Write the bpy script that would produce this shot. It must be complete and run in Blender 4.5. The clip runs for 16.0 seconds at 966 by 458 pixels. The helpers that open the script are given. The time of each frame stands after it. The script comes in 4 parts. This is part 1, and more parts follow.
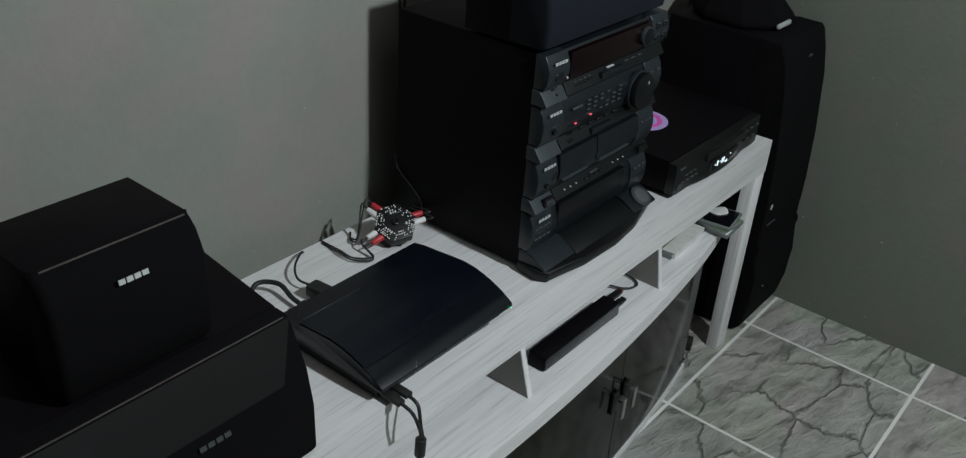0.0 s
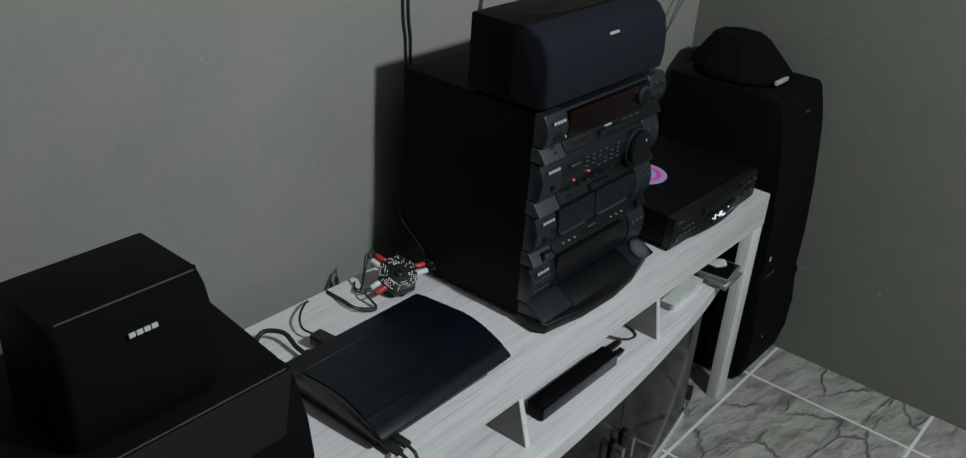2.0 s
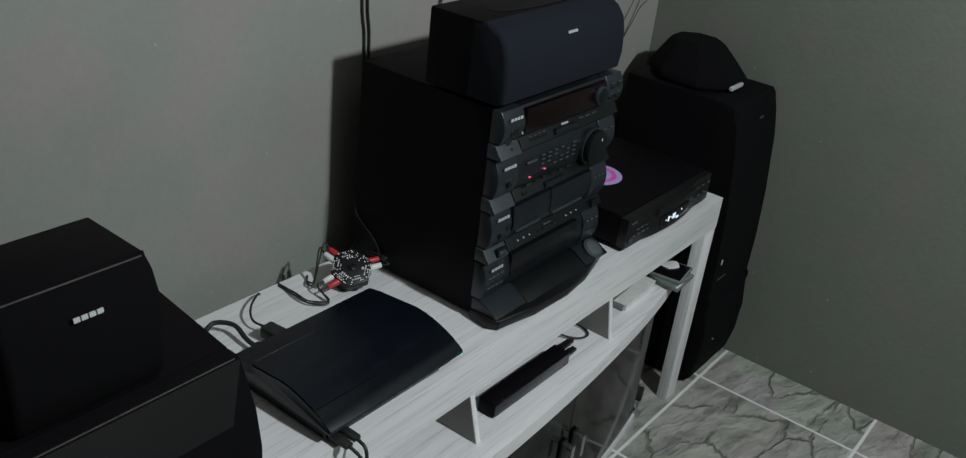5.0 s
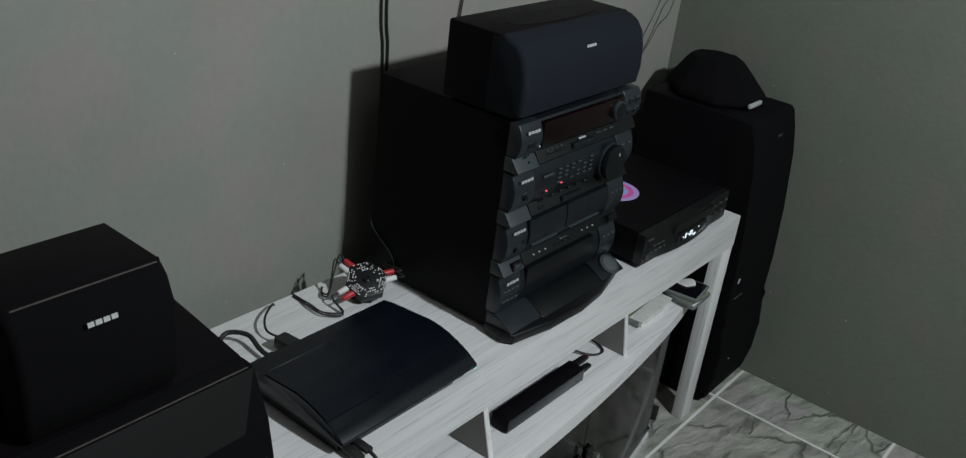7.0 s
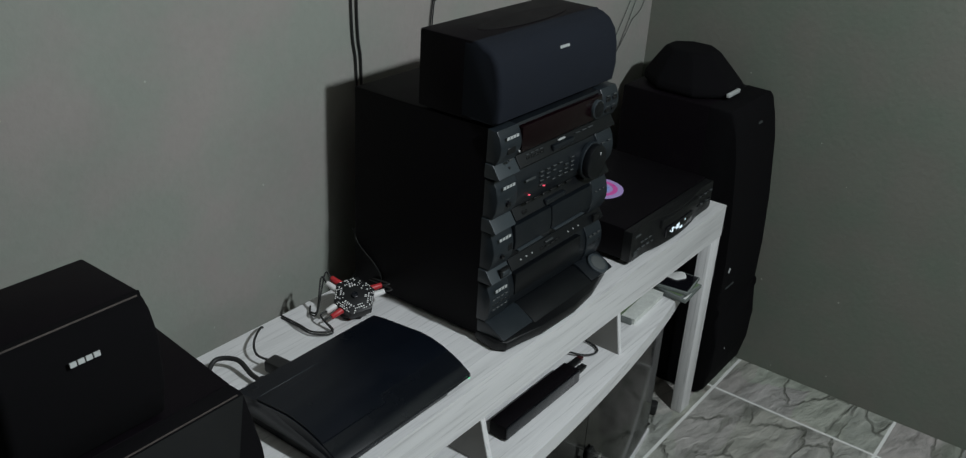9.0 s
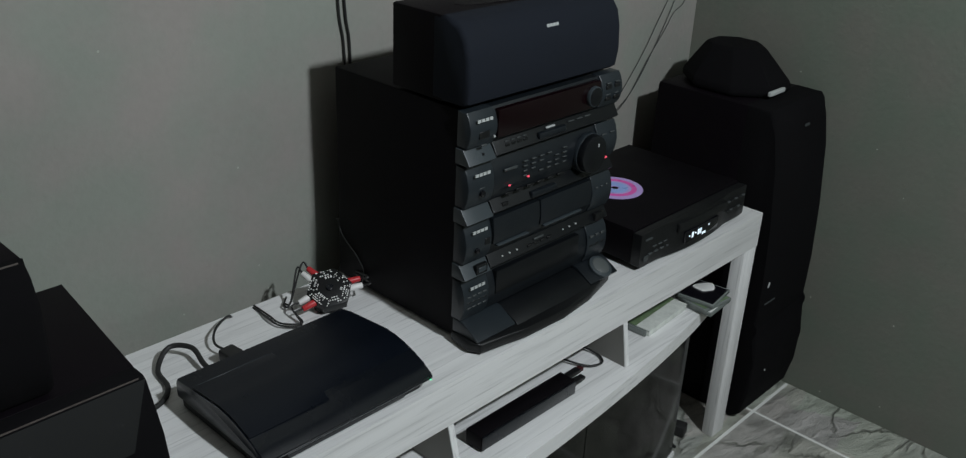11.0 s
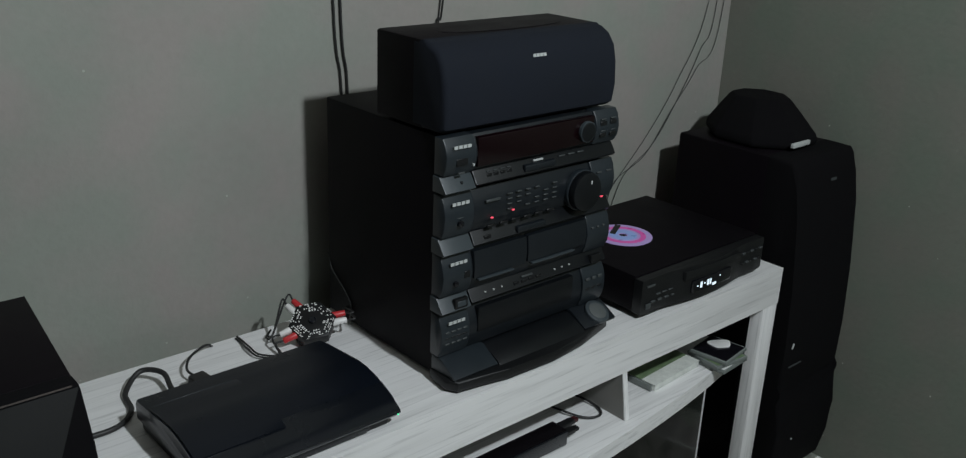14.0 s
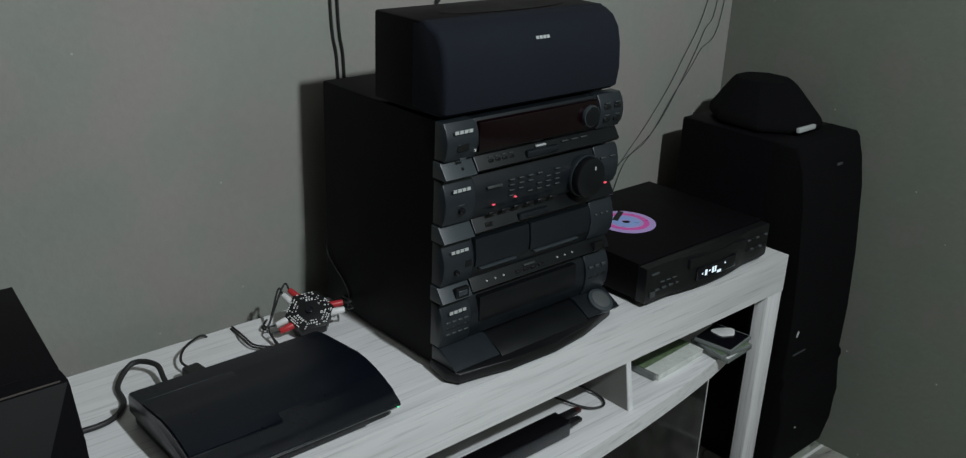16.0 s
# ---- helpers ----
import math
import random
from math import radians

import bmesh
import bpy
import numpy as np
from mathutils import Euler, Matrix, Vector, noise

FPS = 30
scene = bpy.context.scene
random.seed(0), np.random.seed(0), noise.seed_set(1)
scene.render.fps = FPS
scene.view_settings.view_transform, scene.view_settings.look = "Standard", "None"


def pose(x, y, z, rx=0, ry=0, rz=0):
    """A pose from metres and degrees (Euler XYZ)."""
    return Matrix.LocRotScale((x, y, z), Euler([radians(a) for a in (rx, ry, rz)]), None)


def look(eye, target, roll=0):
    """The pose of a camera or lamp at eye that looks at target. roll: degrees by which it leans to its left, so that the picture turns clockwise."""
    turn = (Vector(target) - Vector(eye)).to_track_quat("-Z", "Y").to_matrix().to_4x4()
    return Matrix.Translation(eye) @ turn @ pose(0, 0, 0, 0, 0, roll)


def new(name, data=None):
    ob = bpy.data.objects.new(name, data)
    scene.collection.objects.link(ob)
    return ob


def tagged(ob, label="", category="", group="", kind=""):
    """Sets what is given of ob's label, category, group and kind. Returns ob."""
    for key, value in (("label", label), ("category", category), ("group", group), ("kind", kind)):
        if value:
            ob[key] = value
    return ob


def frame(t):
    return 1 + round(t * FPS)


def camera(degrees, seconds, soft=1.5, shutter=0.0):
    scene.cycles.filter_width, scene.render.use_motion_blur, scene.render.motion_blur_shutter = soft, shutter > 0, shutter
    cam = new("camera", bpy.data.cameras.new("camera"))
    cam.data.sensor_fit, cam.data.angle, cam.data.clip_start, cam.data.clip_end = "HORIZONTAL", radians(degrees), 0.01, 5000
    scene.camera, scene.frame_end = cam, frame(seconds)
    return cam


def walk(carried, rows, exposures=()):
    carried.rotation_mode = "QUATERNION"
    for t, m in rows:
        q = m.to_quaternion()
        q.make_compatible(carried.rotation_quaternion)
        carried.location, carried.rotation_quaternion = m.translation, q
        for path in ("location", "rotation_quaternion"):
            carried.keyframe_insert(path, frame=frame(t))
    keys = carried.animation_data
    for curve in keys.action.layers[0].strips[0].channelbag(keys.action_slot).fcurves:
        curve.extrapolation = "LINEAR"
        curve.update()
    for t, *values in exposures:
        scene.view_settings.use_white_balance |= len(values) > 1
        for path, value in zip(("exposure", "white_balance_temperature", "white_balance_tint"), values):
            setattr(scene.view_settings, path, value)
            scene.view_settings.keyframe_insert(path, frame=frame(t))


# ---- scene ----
cam = camera(54.0, 16.0, soft=1.25)
PATH = [
    (0, (-2.082, -0.728, 1.511), (-0.703, 0.317, 0.509), 4.2),
    (0.5, (-2.089, -0.751, 1.538), (-0.715, 0.329, 0.565), 3.6),
    (1, (-2.093, -0.751, 1.547), (-0.712, 0.355, 0.614), 4.3),
    (1.5, (-2.102, -0.76, 1.554), (-0.711, 0.356, 0.649), 4.3),
    (2, (-2.097, -0.757, 1.553), (-0.701, 0.334, 0.624), 4.4),
    (2.5, (-2.103, -0.755, 1.549), (-0.695, 0.317, 0.617), 4.6),
    (3, (-2.106, -0.753, 1.553), (-0.679, 0.296, 0.624), 5.4),
    (3.5, (-2.106, -0.76, 1.556), (-0.67, 0.267, 0.616), 5.7),
    (4, (-2.101, -0.768, 1.554), (-0.656, 0.243, 0.612), 5.8),
    (6.5, (-2.098, -0.754, 1.524), (-0.64, 0.302, 0.654), 8.4),
    (7, (-2.097, -0.762, 1.529), (-0.65, 0.299, 0.646), 7.2),
    (7.5, (-2.091, -0.761, 1.529), (-0.645, 0.315, 0.662), 4.1),
    (8, (-2.085, -0.759, 1.529), (-0.637, 0.308, 0.656), 3.4),
    (8.5, (-2.089, -0.764, 1.533), (-0.631, 0.299, 0.67), 3.5),
    (9, (-2.079, -0.76, 1.534), (-0.618, 0.287, 0.656), 3.7),
    (9.5, (-2.063, -0.749, 1.533), (-0.601, 0.292, 0.651), 3.9),
    (12, (-1.759, -0.953, 1.391), (-0.524, 0.399, 0.586), 2.2),
    (12.5, (-1.752, -0.959, 1.377), (-0.501, 0.405, 0.619), 2.5),
    (13, (-1.748, -0.961, 1.374), (-0.479, 0.419, 0.678), 2.7),
    (13.5, (-1.747, -0.961, 1.375), (-0.478, 0.429, 0.698), 2.9),
    (14, (-1.749, -0.963, 1.375), (-0.494, 0.423, 0.666), 2.5),
    (14.5, (-1.747, -0.962, 1.374), (-0.499, 0.428, 0.66), 2.3),
    (15, (-1.744, -0.952, 1.37), (-0.495, 0.437, 0.657), 2.3),
    (15.5, (-1.739, -0.937, 1.366), (-0.485, 0.435, 0.63), 2.5),
    (16, (-1.73, -0.929, 1.364), (-0.475, 0.442, 0.626), 2.5),
]
walk(cam, [(t, look(eye, target, roll)) for t, eye, target, roll in PATH])

# ---- world, lamp ----
world = bpy.data.worlds.new("night")
scene.world = world
world.use_nodes = True
world.node_tree.nodes["Background"].inputs[0].default_value = (0.6, 0.65, 0.7, 1)
world.node_tree.nodes["Background"].inputs[1].default_value = 0.008
LAMP = Vector((-0.93, -1.62, 2.40))
LAMP_POWER = 148.0
bulb_data = bpy.data.lights.new("bulb_light", "POINT")
bulb_data.energy, bulb_data.color, bulb_data.shadow_soft_size = LAMP_POWER, (0.92, 1.0, 1.05), 0.05
bulb_light = new("bulb_light", bulb_data)
bulb_light.location = LAMP
scene.view_settings.exposure = 0.0


# ---- materials ----
def material(name, base, rough=0.5, metal=0.0, vary=0.15, scale=12.0, bump=0.0, bump_scale=300.0, coat=0.0, specular=0.5, stretch=(1, 1, 1), island=0.0):
    m = bpy.data.materials.new(name)
    m.use_nodes = True
    nt = m.node_tree
    b = nt.nodes["Principled BSDF"]
    b.inputs["Roughness"].default_value = rough
    b.inputs["Metallic"].default_value = metal
    b.inputs["Coat Weight"].default_value = coat
    b.inputs["Specular IOR Level"].default_value = specular
    tc = nt.nodes.new("ShaderNodeTexCoord")
    mp = nt.nodes.new("ShaderNodeMapping")
    mp.inputs["Scale"].default_value = stretch
    nt.links.new(tc.outputs["Object"], mp.inputs[0])
    big = nt.nodes.new("ShaderNodeTexNoise")
    big.inputs["Scale"].default_value, big.inputs["Detail"].default_value = scale, 6
    fine = nt.nodes.new("ShaderNodeTexNoise")
    fine.inputs["Scale"].default_value, fine.inputs["Detail"].default_value = bump_scale, 3
    nt.links.new(mp.outputs[0], big.inputs[0])
    nt.links.new(mp.outputs[0], fine.inputs[0])
    ramp = nt.nodes.new("ShaderNodeMix")
    ramp.data_type = "RGBA"
    ramp.inputs[6].default_value = (*[c * (1 - vary) for c in base], 1)
    ramp.inputs[7].default_value = (*[min(1, c * (1 + vary)) for c in base], 1)
    mixer = nt.nodes.new("ShaderNodeMath")
    mixer.operation = "MULTIPLY_ADD"
    mixer.inputs[1].default_value = 0.35
    nt.links.new(fine.outputs[0], mixer.inputs[0])
    half = nt.nodes.new("ShaderNodeMath")
    half.operation = "MULTIPLY"
    half.inputs[1].default_value = 0.65
    nt.links.new(big.outputs[0], half.inputs[0])
    nt.links.new(half.outputs[0], mixer.inputs[2])
    nt.links.new(mixer.outputs[0], ramp.inputs[0])
    nt.links.new(ramp.outputs[2], b.inputs["Base Color"])
    rr = nt.nodes.new("ShaderNodeMapRange")
    rr.inputs[3].default_value, rr.inputs[4].default_value = max(0.02, rough - 0.08), min(1, rough + 0.08)
    nt.links.new(big.outputs[0], rr.inputs[0])
    nt.links.new(rr.outputs[0], b.inputs["Roughness"])
    if bump:
        bp = nt.nodes.new("ShaderNodeBump")
        bp.inputs["Strength"].default_value, bp.inputs["Distance"].default_value = bump, 0.002
        nt.links.new(fine.outputs[0], bp.inputs["Height"])
        nt.links.new(bp.outputs[0], b.inputs["Normal"])
    return m


def glowing(name, colour, strength):
    m = bpy.data.materials.new(name)
    m.use_nodes = True
    b = m.node_tree.nodes["Principled BSDF"]
    b.inputs["Base Color"].default_value = (*[c * 0.3 for c in colour], 1)
    b.inputs["Emission Color"].default_value = (*colour, 1)
    b.inputs["Emission Strength"].default_value = strength
    return m


def wall_material(name, base):
    m = material(name, base, 0.8, vary=0.14, scale=5.0, bump=0.4, bump_scale=75.0, specular=0.3)
    nt = m.node_tree
    b = nt.nodes["Principled BSDF"]
    # chips and pale specks in the paint
    tc = nt.nodes.new("ShaderNodeTexCoord")
    vor = nt.nodes.new("ShaderNodeTexVoronoi")
    vor.inputs["Scale"].default_value = 13.0
    nt.links.new(tc.outputs["Object"], vor.inputs[0])
    lt = nt.nodes.new("ShaderNodeMath")
    lt.operation = "LESS_THAN"
    lt.inputs[1].default_value = 0.026
    nt.links.new(vor.outputs["Distance"], lt.inputs[0])
    mx = nt.nodes.new("ShaderNodeMix")
    mx.data_type = "RGBA"
    src = b.inputs["Base Color"].links[0].from_socket
    nt.links.new(lt.outputs[0], mx.inputs[0])
    nt.links.new(src, mx.inputs[6])
    mx.inputs[7].default_value = (0.40, 0.40, 0.375, 1)
    # uneven coats: patches that lean to green and to warm grey
    pat = nt.nodes.new("ShaderNodeTexNoise")
    pat.inputs["Scale"].default_value, pat.inputs["Detail"].default_value = 7.0, 4
    nt.links.new(tc.outputs["Object"], pat.inputs[0])
    hue = nt.nodes.new("ShaderNodeValToRGB")
    hue.color_ramp.elements[0].position, hue.color_ramp.elements[0].color = 0.36, (0.88, 0.97, 0.88, 1)
    hue.color_ramp.elements[1].position, hue.color_ramp.elements[1].color = 0.64, (1.0, 0.96, 0.92, 1)
    nt.links.new(pat.outputs[0], hue.inputs[0])
    mul = nt.nodes.new("ShaderNodeMix")
    mul.data_type, mul.blend_type = "RGBA", "MULTIPLY"
    mul.inputs[0].default_value = 1.0
    nt.links.new(mx.outputs[2], mul.inputs[6])
    nt.links.new(hue.outputs[0], mul.inputs[7])
    nt.links.new(mul.outputs[2], b.inputs["Base Color"])
    return m


def wood_material(name, long, fine):
    m = bpy.data.materials.new(name)
    m.use_nodes = True
    nt = m.node_tree
    b = nt.nodes["Principled BSDF"]
    b.inputs["Roughness"].default_value = 0.5
    tc = nt.nodes.new("ShaderNodeTexCoord")
    mp = nt.nodes.new("ShaderNodeMapping")
    mp.inputs["Scale"].default_value = long
    nt.links.new(tc.outputs["Object"], mp.inputs[0])
    n1 = nt.nodes.new("ShaderNodeTexNoise")
    n1.inputs["Scale"].default_value, n1.inputs["Detail"].default_value, n1.inputs["Distortion"].default_value = 3.0, 7, 0.5
    nt.links.new(mp.outputs[0], n1.inputs[0])
    n2 = nt.nodes.new("ShaderNodeTexNoise")
    mp2 = nt.nodes.new("ShaderNodeMapping")
    mp2.inputs["Scale"].default_value = fine
    nt.links.new(tc.outputs["Object"], mp2.inputs[0])
    nt.links.new(mp2.outputs[0], n2.inputs[0])
    n2.inputs["Scale"].default_value, n2.inputs["Detail"].default_value = 2.0, 3
    r1 = nt.nodes.new("ShaderNodeValToRGB")
    r1.color_ramp.elements[0].position, r1.color_ramp.elements[0].color = 0.3, (0.66, 0.655, 0.65, 1)
    r1.color_ramp.elements[1].position, r1.color_ramp.elements[1].color = 0.55, (0.77, 0.765, 0.76, 1)
    nt.links.new(n1.outputs[0], r1.inputs[0])
    mx = nt.nodes.new("ShaderNodeMix")
    mx.data_type, mx.blend_type = "RGBA", "MULTIPLY"
    mx.inputs[0].default_value = 0.38
    r2 = nt.nodes.new("ShaderNodeValToRGB")
    r2.color_ramp.elements[0].position, r2.color_ramp.elements[0].color = 0.33, (0.50, 0.50, 0.50, 1)
    r2.color_ramp.elements[1].position, r2.color_ramp.elements[1].color = 0.44, (1, 1, 1, 1)
    nt.links.new(n2.outputs[0], r2.inputs[0])
    nt.links.new(r1.outputs[0], mx.inputs[6])
    nt.links.new(r2.outputs[0], mx.inputs[7])
    nt.links.new(mx.outputs[2], b.inputs["Base Color"])
    bp = nt.nodes.new("ShaderNodeBump")
    bp.inputs["Strength"].default_value, bp.inputs["Distance"].default_value = 0.15, 0.001
    nt.links.new(n2.outputs[0], bp.inputs["Height"])
    nt.links.new(bp.outputs[0], b.inputs["Normal"])
    return m


def stone_material():
    m = bpy.data.materials.new("slate_look_tile")
    m.use_nodes = True
    nt = m.node_tree

    def node(kind, **values):
        n = nt.nodes.new(kind)
        for key, value in values.items():
            n.inputs[key.replace("_", " ")].default_value = value
        return n

    b = nt.nodes["Principled BSDF"]
    geo = node("ShaderNodeNewGeometry")
    info = node("ShaderNodeObjectInfo")
    shift = nt.nodes.new("ShaderNodeMath")
    shift.operation = "MULTIPLY"
    shift.inputs[1].default_value = 41.0
    nt.links.new(info.outputs["Random"], shift.inputs[0])
    add = nt.nodes.new("ShaderNodeVectorMath")
    nt.links.new(geo.outputs["Position"], add.inputs[0])
    nt.links.new(shift.outputs[0], add.inputs[1])
    turn = nt.nodes.new("ShaderNodeMapping")
    turn.inputs["Rotation"].default_value = (0, 0, 0.75)
    turn.inputs["Scale"].default_value = (0.8, 1.7, 1.0)
    nt.links.new(add.outputs[0], turn.inputs[0])
    jag = node("ShaderNodeTexNoise", Scale=9.0, Detail=8.0, Roughness=0.62)
    nt.links.new(turn.outputs[0], jag.inputs[0])
    warp = nt.nodes.new("ShaderNodeVectorMath")
    warp.operation = "MULTIPLY_ADD"
    warp.inputs[1].default_value = (0.11, 0.11, 0.0)
    nt.links.new(jag.outputs[1], warp.inputs[0])
    nt.links.new(turn.outputs[0], warp.inputs[2])
    vor = node("ShaderNodeTexVoronoi", Scale=4.6)
    vor.feature = "DISTANCE_TO_EDGE"
    nt.links.new(warp.outputs[0], vor.inputs[0])
    cell = node("ShaderNodeTexVoronoi", Scale=3.6)
    nt.links.new(warp.outputs[0], cell.inputs[0])
    crack = nt.nodes.new("ShaderNodeMapRange")
    crack.inputs[1].default_value, crack.inputs[2].default_value = -0.004, 0.030
    nt.links.new(vor.outputs["Distance"], crack.inputs[0])
    fade = nt.nodes.new("ShaderNodeMapRange")
    fade.inputs[1].default_value, fade.inputs[2].default_value = 0.47, 0.62
    fade.inputs[4].default_value = 0.9
    patch = node("ShaderNodeTexNoise", Scale=6.5, Detail=3.0)
    nt.links.new(add.outputs[0], patch.inputs[0])
    nt.links.new(patch.outputs[0], fade.inputs[0])
    broken = nt.nodes.new("ShaderNodeMath")
    broken.operation = "MAXIMUM"
    nt.links.new(crack.outputs[0], broken.inputs[0])
    nt.links.new(fade.outputs[0], broken.inputs[1])
    streak = nt.nodes.new("ShaderNodeMapping")
    streak.inputs["Rotation"].default_value = (0, 0, -0.35)
    streak.inputs["Scale"].default_value = (4.0, 10.0, 3.0)
    nt.links.new(warp.outputs[0], streak.inputs[0])
    rip = node("ShaderNodeTexNoise", Scale=2.2, Detail=12.0, Roughness=0.66)
    nt.links.new(streak.outputs[0], rip.inputs[0])
    ramp = nt.nodes.new("ShaderNodeValToRGB")
    ramp.color_ramp.elements[0].position, ramp.color_ramp.elements[0].color = 0.30, (0.20, 0.205, 0.17, 1)
    ramp.color_ramp.elements[1].position, ramp.color_ramp.elements[1].color = 0.66, (0.60, 0.59, 0.52, 1)
    mid = ramp.color_ramp.elements.new(0.46)
    mid.color = (0.40, 0.40, 0.345, 1)
    nt.links.new(rip.outputs[0], ramp.inputs[0])
    tone = nt.nodes.new("ShaderNodeMix")
    tone.data_type, tone.blend_type = "RGBA", "MULTIPLY"
    tone.inputs[0].default_value = 0.10
    nt.links.new(ramp.outputs[0], tone.inputs[6])
    nt.links.new(cell.outputs["Color"], tone.inputs[7])
    grey = nt.nodes.new("ShaderNodeHueSaturation")
    grey.inputs["Saturation"].default_value = 0.75
    nt.links.new(tone.outputs[2], grey.inputs["Color"])
    mx = nt.nodes.new("ShaderNodeMix")
    mx.data_type = "RGBA"
    mx.inputs[6].default_value = (0.20, 0.205, 0.17, 1)
    nt.links.new(broken.outputs[0], mx.inputs[0])
    nt.links.new(grey.outputs[0], mx.inputs[7])
    nt.links.new(mx.outputs[2], b.inputs["Base Color"])
    b.inputs["Roughness"].default_value = 0.5
    hh = nt.nodes.new("ShaderNodeMath")
    hh.operation = "MULTIPLY_ADD"
    hh.inputs[1].default_value = 2.4
    nt.links.new(rip.outputs[0], hh.inputs[0])
    nt.links.new(broken.outputs[0], hh.inputs[2])
    bp = nt.nodes.new("ShaderNodeBump")
    bp.inputs["Strength"].default_value, bp.inputs["Distance"].default_value = 1.0, 0.008
    nt.links.new(hh.outputs[0], bp.inputs["Height"])
    nt.links.new(bp.outputs[0], b.inputs["Normal"])
    return m


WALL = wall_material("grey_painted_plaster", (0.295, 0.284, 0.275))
# East wall: base colour darker and greener than the north wall's.
WALL_OLIVE = wall_material("darker_olive_grey_plaster", (0.172, 0.180, 0.160))
# The ceiling is out of view; its dark colour keeps bounced light low.
CEIL = material("dark_unseen_ceiling", (0.12, 0.11, 0.10), 0.8, vary=0.04, scale=2.0)
WOOD = wood_material("ash_grey_laminate", (0.9, 20, 20), (3.2, 95, 95))
WOOD_UP = wood_material("ash_grey_laminate_upright", (20, 20, 0.9), (95, 95, 3.2))
# Darker than the cabinet wood: the dividers' shade is put into this colour.
DIVIDER_SHADE = material("shaded_divider_board", (0.21, 0.205, 0.19), 0.6, vary=0.15, scale=20, bump=0.1, bump_scale=200)
STONE = stone_material()
GROUT = material("pale_grout", (0.75, 0.75, 0.72), 0.8, vary=0.1, scale=30.0)
VINYL = material("black_vinyl_cabinet", (0.0042, 0.0030, 0.0043), 0.5, vary=0.35, scale=20, bump=0.15, bump_scale=900, specular=0.08)
SLOPE_SHEEN = material("dark_grey_slope_sheen", (0.0032, 0.0037, 0.0036), 0.6, vary=0.5, scale=14, bump=0.06, bump_scale=900, specular=0.2)
CLOTH = material("black_speaker_cloth", (0.0032, 0.0029, 0.0036), 0.9, vary=0.35, scale=25, bump=0.5, bump_scale=1500, specular=0.12)
BLUECLOTH = material("blue_black_speaker_cloth", (0.0082, 0.0106, 0.0165), 0.85, vary=0.2, scale=14, bump=0.4, bump_scale=1500, specular=0.2)
PLASTIC = material("matte_black_plastic", (0.0070, 0.0074, 0.0080), 0.42, vary=0.25, scale=40, bump=0.12, bump_scale=1200, specular=0.35)
STEEL = material("black_painted_steel", (0.0032, 0.0024, 0.0034), 0.55, vary=0.3, scale=18, bump=0.2, bump_scale=1400, specular=0.10)
FASCIA = material("dark_slate_fascia", (0.0140, 0.0190, 0.0235), 0.38, vary=0.2, scale=30, bump=0.08, bump_scale=900, specular=0.5)
FASCIA_DARK = material("near_black_fascia", (0.0072, 0.0096, 0.0125), 0.36, vary=0.25, scale=30, bump=0.08, bump_scale=900, specular=0.45)
FASCIA_PALE = material("grey_slate_fascia", (0.034, 0.043, 0.049), 0.42, vary=0.15, scale=30, bump=0.08, bump_scale=900)
GLOSS = material("glossy_black_plastic", (0.0045, 0.0060, 0.0090), 0.27, vary=0.2, scale=8, bump=0.0, coat=0.0)
CONSOLE = material("charcoal_console_shell", (0.0030, 0.0046, 0.0085), 0.30, vary=0.25, scale=15, bump=0.05, bump_scale=1500, specular=0.38)
KNOB = material("satin_black_plastic", (0.0046, 0.0054, 0.0066), 0.34, vary=0.3, scale=24, bump=0.06, bump_scale=900, specular=0.36)
REDGLASS = material("dark_red_display_glass", (0.0052, 0.0010, 0.0018), 0.24, vary=0.15, scale=10, specular=0.3)
DARKGLASS = material("dark_display_glass", (0.006, 0.006, 0.008), 0.1, vary=0.1, scale=10)
PRINT = material("pale_grey_print", (0.45, 0.47, 0.46), 0.5, vary=0.12, scale=200)
DIMPRINT = material("dim_grey_print", (0.045, 0.051, 0.052), 0.5, vary=0.2, scale=200)
METAL = material("brushed_metal", (0.55, 0.55, 0.54), 0.3, metal=1.0, vary=0.12, scale=60)
SCUFF = material("scuffed_black_vinyl", (0.075, 0.062, 0.056), 0.7, vary=0.95, scale=70)
DIALGREY = material("grey_dial_plastic", (0.075, 0.082, 0.082), 0.4, vary=0.2, scale=60)
RUBBER = material("black_rubber", (0.015, 0.015, 0.015), 0.55, vary=0.2, scale=60)
REDPLUG = material("red_plastic", (0.50, 0.03, 0.035), 0.4, vary=0.12, scale=90)
DARKRED = material("dark_red_plastic", (0.045, 0.008, 0.010), 0.4, vary=0.15, scale=90)
WHITEPLUG = material("white_plastic", (0.75, 0.74, 0.72), 0.4, vary=0.08, scale=90)
LAVENDER = material("lavender_disc_print", (0.50, 0.36, 0.72), 0.3, vary=0.08, scale=60)
MAGENTA = material("magenta_disc_print", (0.75, 0.10, 0.45), 0.3, vary=0.1, scale=60)
SKYBLUE = material("blue_disc_print", (0.30, 0.42, 0.80), 0.3, vary=0.1, scale=60)
GREENCARD = material("green_printed_card", (0.13, 0.19, 0.10), 0.45, vary=0.85, scale=60)
PAGE = material("printed_pages", (0.62, 0.64, 0.60), 0.6, vary=0.42, scale=48)
